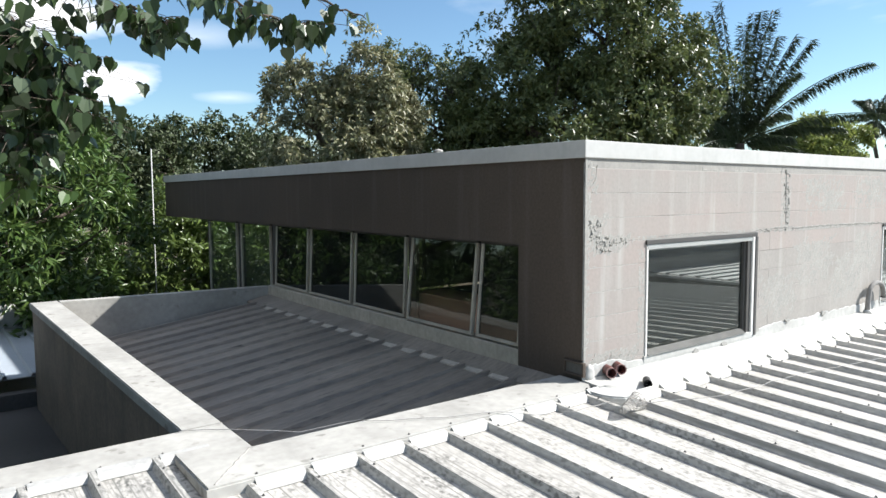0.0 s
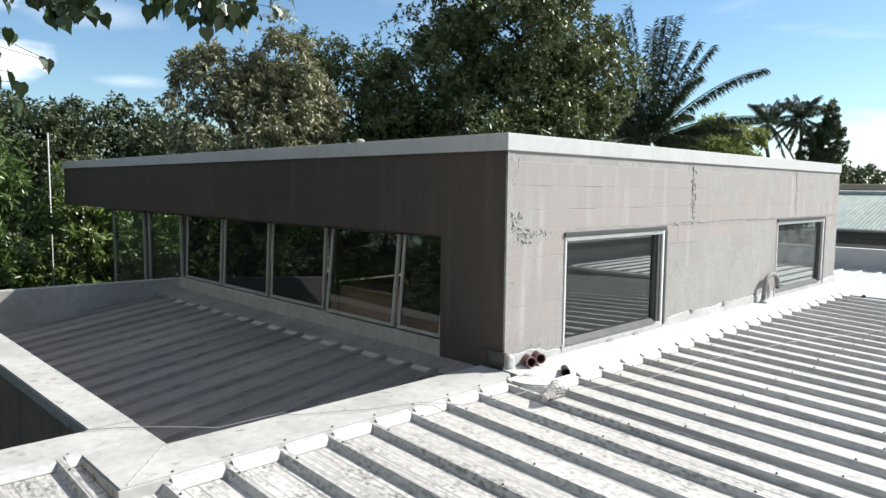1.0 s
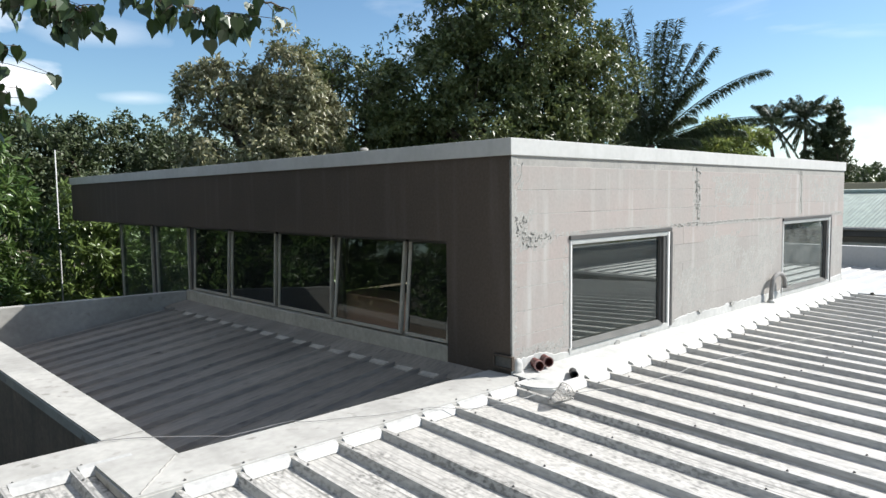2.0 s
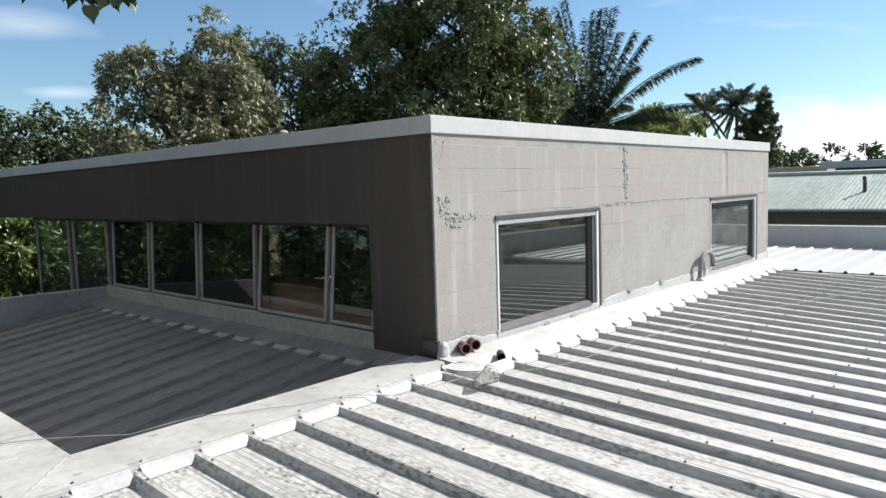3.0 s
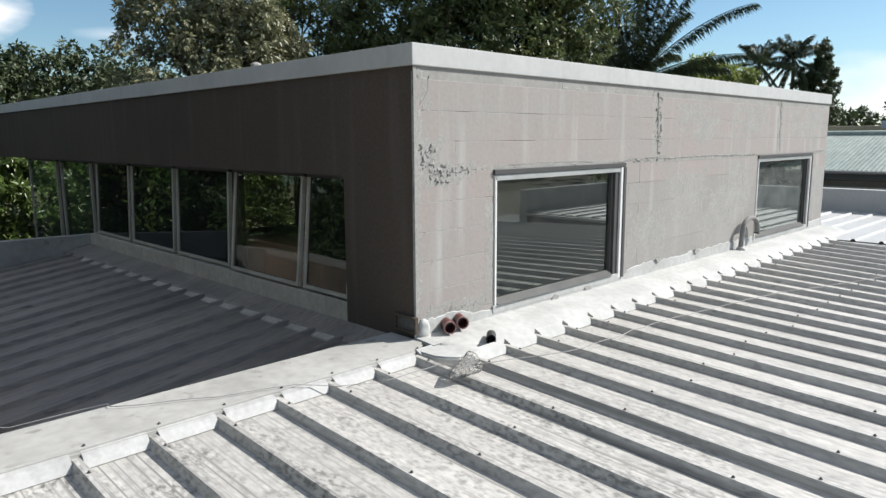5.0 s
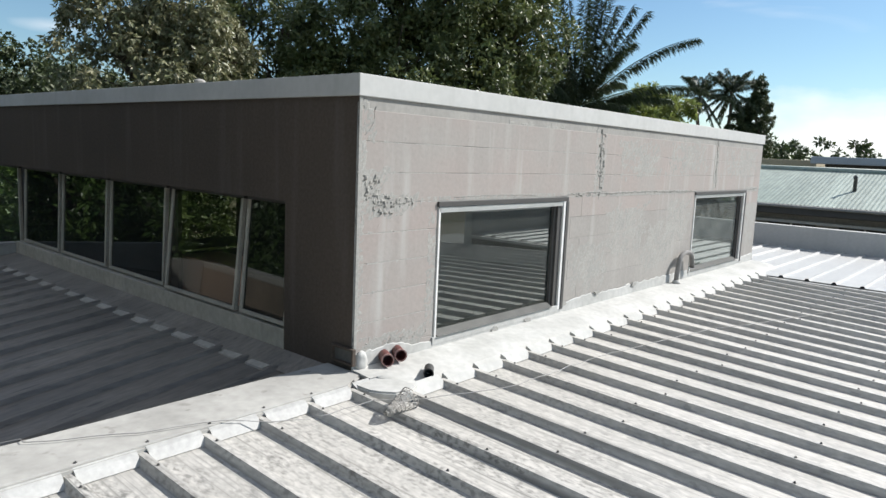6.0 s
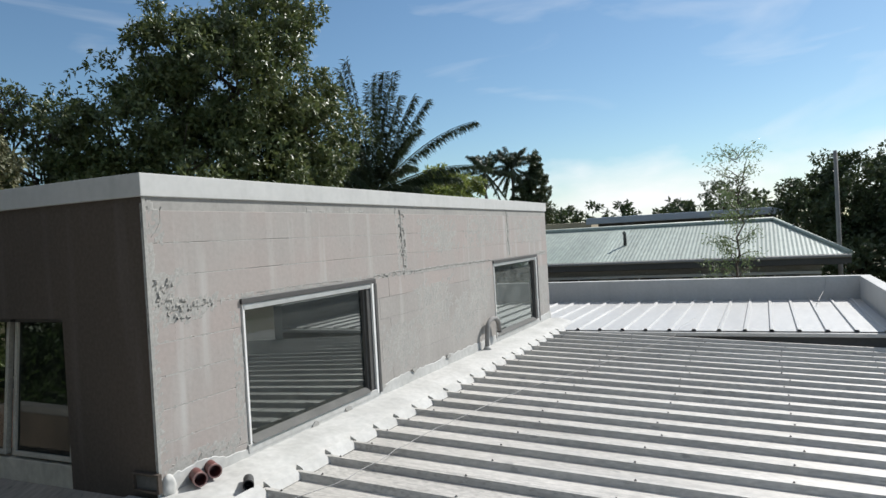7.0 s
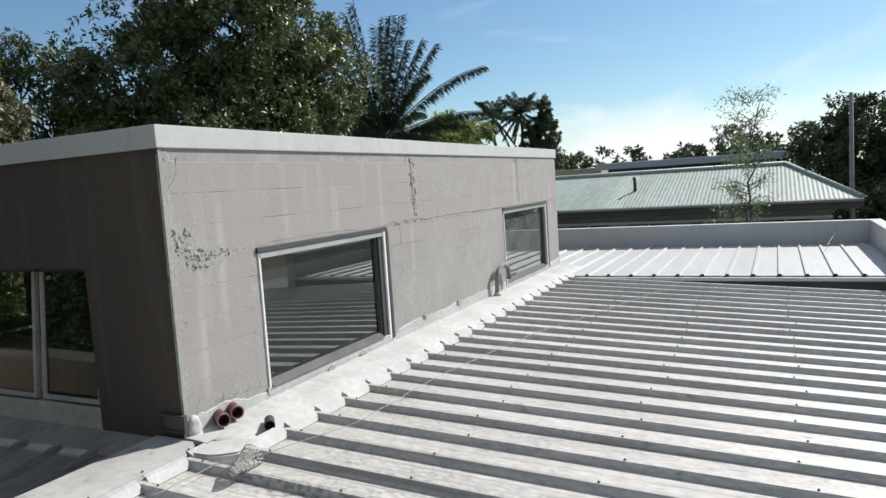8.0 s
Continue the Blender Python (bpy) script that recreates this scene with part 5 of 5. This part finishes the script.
def fig_branch(points, count, spread, size, seed, mat=None, thick=0.012):
    r, g = random.Random(seed), np.random.default_rng(seed)
    o = Vector(fig.location)
    pts = [Vector(p) - o for p in points]
    bm = bmesh.new()
    fine = []
    for a, b in zip(pts, pts[1:]):
        for i in range(6):
            fine.append(a.lerp(b, i / 6) + Vector((r.uniform(-1, 1), r.uniform(-1, 1), r.uniform(-1, 1))) * 0.02)
    fine.append(pts[-1])
    tube(bm, fine, thick, 6, 0.003)
    P = []
    for _ in range(count):
        q = r.uniform(0.12, 1.0) * (len(fine) - 1)
        p = fine[int(q)].lerp(fine[min(int(q) + 1, len(fine) - 1)], q % 1)
        e = p + Vector((r.gauss(0, spread), r.gauss(0, spread), -abs(r.gauss(spread * 0.5, spread * 0.5)) + spread * 0.15))
        tube(bm, [p, p.lerp(e, 0.5) + Vector((0, 0, 0.01)), e], 0.002, 4)
        P.append(e)
    twig = part("branch", bm, M_BARK, fig)
    k = len(P)
    ax = np.tile(np.array([0, 0, -1.0]), (k, 1)) + 0.33 * g.normal(size=(k, 3))
    me = heart_leaves("leaves", np.array(P), ax, unit(g.normal(size=(k, 3)) * np.array([1, 1, 0.3])), g.uniform(0.6, 1.15, k) * size, mat or L_FIG)
    lf = new("leaves", me)
    lf.parent = twig


fig_branch([(-3.3, 0.9, 3.08), (-2.95, 0.2, 2.74), (-2.63, 0.05, 2.62), (-2.42, -0.02, 2.60)], 141, 0.08, 0.090, 61)
fig_branch([(-2.7, 0.4, 2.98), (-2.32, -0.12, 2.70), (-2.19, -0.19, 2.64)], 12, 0.05, 0.086, 62)
fig_branch([(-4.6, 0.9, 2.88), (-3.6, 0.36, 2.68), (-3.3, 0.29, 2.59), (-3.22, 0.27, 2.56)], 114, 0.10, 0.086, 63)
fig_branch([(-5.2, 0.8, 2.88), (-4.1, 0.42, 2.60), (-3.86, 0.42, 2.43), (-3.72, 0.42, 2.28)], 283, 0.15, 0.090, 64)
fig_branch([(-5.2, 0.8, 2.58), (-4.2, 0.45, 2.33), (-3.86, 0.45, 2.16), (-3.68, 0.43, 2.05)], 283, 0.14, 0.090, 65)
fig_branch([(-5.4, 0.8, 2.28), (-4.3, 0.50, 2.03), (-4.0, 0.5, 1.93), (-3.86, 0.5, 1.90)], 202, 0.13, 0.086, 66)
fig_branch([(-5.4, 0.8, 2.08), (-4.3, 0.55, 1.83), (-4.02, 0.53, 1.70), (-3.9, 0.5, 1.64)], 70, 0.10, 0.086, 67, L_MANGO)
bm = bmesh.new()
o = Vector(fig.location)
limb(bm, (0, 0, 0), (0.3, -0.1, 6.6), 0.3, 0.2, r, 8, 0.03)
part("trunk", bm, M_BARK, fig)
for e in ((-5.2, 0.8, 3.0), (-5.2, 0.8, 2.7), (-5.4, 0.8, 2.4), (-5.4, 0.8, 2.2), (-4.6, 0.9, 3.0), (-3.3, 0.9, 3.2), (-2.7, 0.4, 3.1)):
    bm = bmesh.new()
    limb(bm, (0.3, -0.1, 6.4), Vector(e) - o, 0.06, 0.014, r, 8, 0.05)
    part("limb", bm, M_BARK, fig)
g = np.random.default_rng(68)
me = crown_leaves(g, [(-9.5, 1.5, 3.6, 3.0, 3.4, 2.4), (-8.0, 1.6, 5.4, 2.6, 2.8, 1.6), (-9.0, 5.5, 4.4, 3.0, 3.4, 2.6), (-9.5, -2.5, 4.6, 2.6, 3.0, 2.2), (-6.6, 2.0, 5.6, 1.9, 2.4, 1.1)], 330, 0.8, 22, 7, 0.17, 0.13, L_FIG)
c = new("crown", me)
c.parent = fig
c.location = -Vector(fig.location)

# far woods all round the horizon
g = np.random.default_rng(71)
forms = []
for i in range(240):
    a = radians(-70 + 360 * i / 240 + g.uniform(-0.6, 0.6))
    d = g.uniform(95, 150)
    h = g.uniform(3.5, 6.5)
    forms.append((math.sin(a) * d, math.cos(a) * d, h - 4.0, g.uniform(4, 7), g.uniform(4, 7), 3.6))
me = crown_leaves(g, forms, 2400, 1.5, 14, 6, 0.9, 0.5, L_DARK, 0.3, 0.5)
tagged(new("far_woods", me), "dark woods along the horizon", "woods", kind="stuff")

# ---- poles and neighbouring houses ----
bm = bmesh.new()
tube(bm, [(0, 0, 0), (0, 0, 7.3)], 0.016, 10, 0.013)
fp = empty("flagpole", (0.1, 13.9, G), "slim white metal pole standing beyond the penthouse", "pole")
part("pole", bm, M_POLE, fp)
bm = bmesh.new()
bmesh.ops.create_uvsphere(bm, u_segments=10, v_segments=6, radius=0.018, matrix=Matrix.Translation((0, 0, 7.3)))
part("cap", bm, M_POLE, fp)
up = empty("utility_pole", (32.0, -6.45, G), "grey concrete utility pole among dark trees", "pole")
bm = bmesh.new()
tube(bm, [(0, 0, 0), (0, 0, 9.0)], 0.11, 10, 0.08)
part("shaft", bm, M_CONCRETE_POLE, up)

HX, RX, EZ, RZ, HY0, HY1, RY0 = 25.0, 30.0, 0.16, 1.47, -6.2, 24.0, -3.86
house = empty("house", (HX, 0, G), "long low house with a weathered green corrugated hip roof", "house")


def green_sheet(y0, y1):
    """One corrugated sheet from the eave up to the ridge or the hip."""
    bm = bmesh.new()
    k = 10
    rows = ([], [])
    for i in range(k + 1):
        y = y0 + (y1 - y0) * i / k
        f = 1.0 if y >= RY0 else max(0.001, (y - HY0) / (RY0 - HY0))
        z = 0.012 * (1 if i % 2 else 0)
        rows[0].append(bm.verts.new((0, y, EZ - G + z)))
        rows[1].append(bm.verts.new(((RX - HX) * f, y, EZ - G + (RZ - EZ) * f + z)))
    for i in range(k):
        bm.faces.new((rows[0][i], rows[0][i + 1], rows[1][i + 1], rows[1][i]))
    bmesh.ops.recalc_face_normals(bm, faces=bm.faces[:])
    return bm


y = HY0
while y < HY1:
    part("roof_sheet", green_sheet(y, min(y + 0.76, HY1)), M_SHEET_GREEN, house)
    y += 0.76
bm = bmesh.new()
k = 60
for i in range(k):
    a, b = i / k, (i + 1) / k
    z = [0.022 * (j % 2) for j in (i, i + 1)]

    def hip(f, dz):
        x = (2 * RX - 2 * HX) * f
        q = min(1.0, min(f, 1 - f) * 2)
        return (x, HY0, EZ - G + dz), (x, HY0 + (RY0 - HY0) * q, EZ - G + (RZ - EZ) * q + dz)
    p0, p1 = hip(a, z[0])
    q0, q1 = hip(b, z[1])
    vs = [bm.verts.new(p) for p in (p0, q0, q1, p1)]
    bm.faces.new(vs)
part("hip_end", bm, M_SHEET_GREEN, house)
bm = bmesh.new()
tube(bm, [(RX - HX, RY0, RZ - G + 0.04), (RX - HX, HY1, RZ - G + 0.04)], 0.11, 8)
part("ridge_cap", bm, M_SHEET_GREEN, house)
bm = bmesh.new()
tube(bm, [(0.0, HY0, EZ - G + 0.03), (RX - HX, RY0, RZ - G + 0.05)], 0.09, 8)
part("hip_cap", bm, M_SHEET_GREEN, house)
bm = bmesh.new()
prism(bm, [(RX - HX, RZ - G), (2 * (RX - HX), EZ - G), (2 * (RX - HX), EZ - G - 0.03), (RX - HX, RZ - G - 0.03)], RY0, HY1, "y")
part("roof_back", bm, M_SHEET_GREEN, house)
bm = bmesh.new()
box(bm, -0.06, 0.0, HY0, HY1, EZ - G - 0.34, EZ - G - 0.01, 0.01)
part("eave_board", bm, M_DARK_TRIM, house, "brown weathered eave board")
bm = bmesh.new()
tube(bm, [(-0.12, HY0, EZ - G - 0.06), (-0.12, HY1, EZ - G - 0.06)], 0.06, 8)
part("gutter", bm, M_HOUSE, house, "pale gutter")
bm = bmesh.new()
box(bm, 0.0, 9.9, HY0 + 0.1, HY1, EZ - G - 0.37, EZ - G - 0.345)
part("soffit", bm, M_DARK_TRIM, house)
bm = bmesh.new()
box(bm, 0.9, 9.2, HY0 + 0.9, HY1 - 0.5, 0.0, EZ - G - 0.371)
part("house_wall", bm, M_HOUSE, house)
bm = bmesh.new()
box(bm, 0.55, 0.62, HY0 + 0.9, HY1 - 0.5, EZ - G - 0.72, EZ - G - 0.62)
part("beam", bm, M_POLE, house, "pale painted beam under the eave")
yy = HY0 + 1.6
while yy < HY1 - 2:
    bm = bmesh.new()
    box(bm, 0.84, 0.9, yy, yy + 1.7, EZ - G - 2.0, EZ - G - 0.75, 0.01)
    wdw = part("house_window", bm, M_ALU_DARK, house, "dark louvred window")
    bm = bmesh.new()
    box(bm, 0.80, 0.838, yy + 0.82, yy + 0.88, EZ - G - 2.0, EZ - G - 0.75, 0.005)
    part("mullion", bm, M_ALU, wdw)
    yy += 2.5
bm = bmesh.new()
tube(bm, [(HX + 2.2, 2.0, 0.75), (HX + 2.2, 2.0, 1.2), (HX + 2.05, 2.0, 1.3)], 0.07, 8)
tagged(part("roof_vent", bm, M_DARK_TRIM), "dark vent pipe standing on the green roof", "vent pipe")


def far_block(name, x, y0, y1, top, depth, wall, roof, label, over=0.8):
    """A distant low building: walls, a deep roof slab and a row of dark windows."""
    ob = empty(name, (x, (y0 + y1) / 2, G), label, "house")
    w = (y1 - y0) / 2
    bm = bmesh.new()
    box(bm, 0, depth, -w, w, 0, top - G - 0.5)
    part("house_wall", bm, wall, ob)
    bm = bmesh.new()
    box(bm, -over, depth + over, -w - over, w + over, top - G - 0.5, top - G, 0.05)
    part("house_roof", bm, roof, ob)
    n = max(2, int(w * 2 / 3))
    for i in range(n):
        yy = -w + (i + 0.5) * 2 * w / n
        bm = bmesh.new()
        box(bm, -0.06, 0.0, yy - 0.9, yy + 0.9, top - G - 2.0, top - G - 0.8, 0.02)
        part("house_window", bm, M_ALU_DARK, ob)
    return ob


far_block("house", 52.0, -4.3, 8.5, 2.4, 10, M_DARK_TRIM, M_SHEET_BLUE, "distant building with a dark blue-grey flat roof")
far_block("house", 60.0, 11.5, 15.5, 2.2, 8, M_HOUSE, M_YELLOW, "distant house with a pale brownish roof")
far_block("house", 44.0, -18.5, -14.2, 0.9, 8, M_YELLOW, M_DARK_TRIM, "distant cream-walled house among trees")
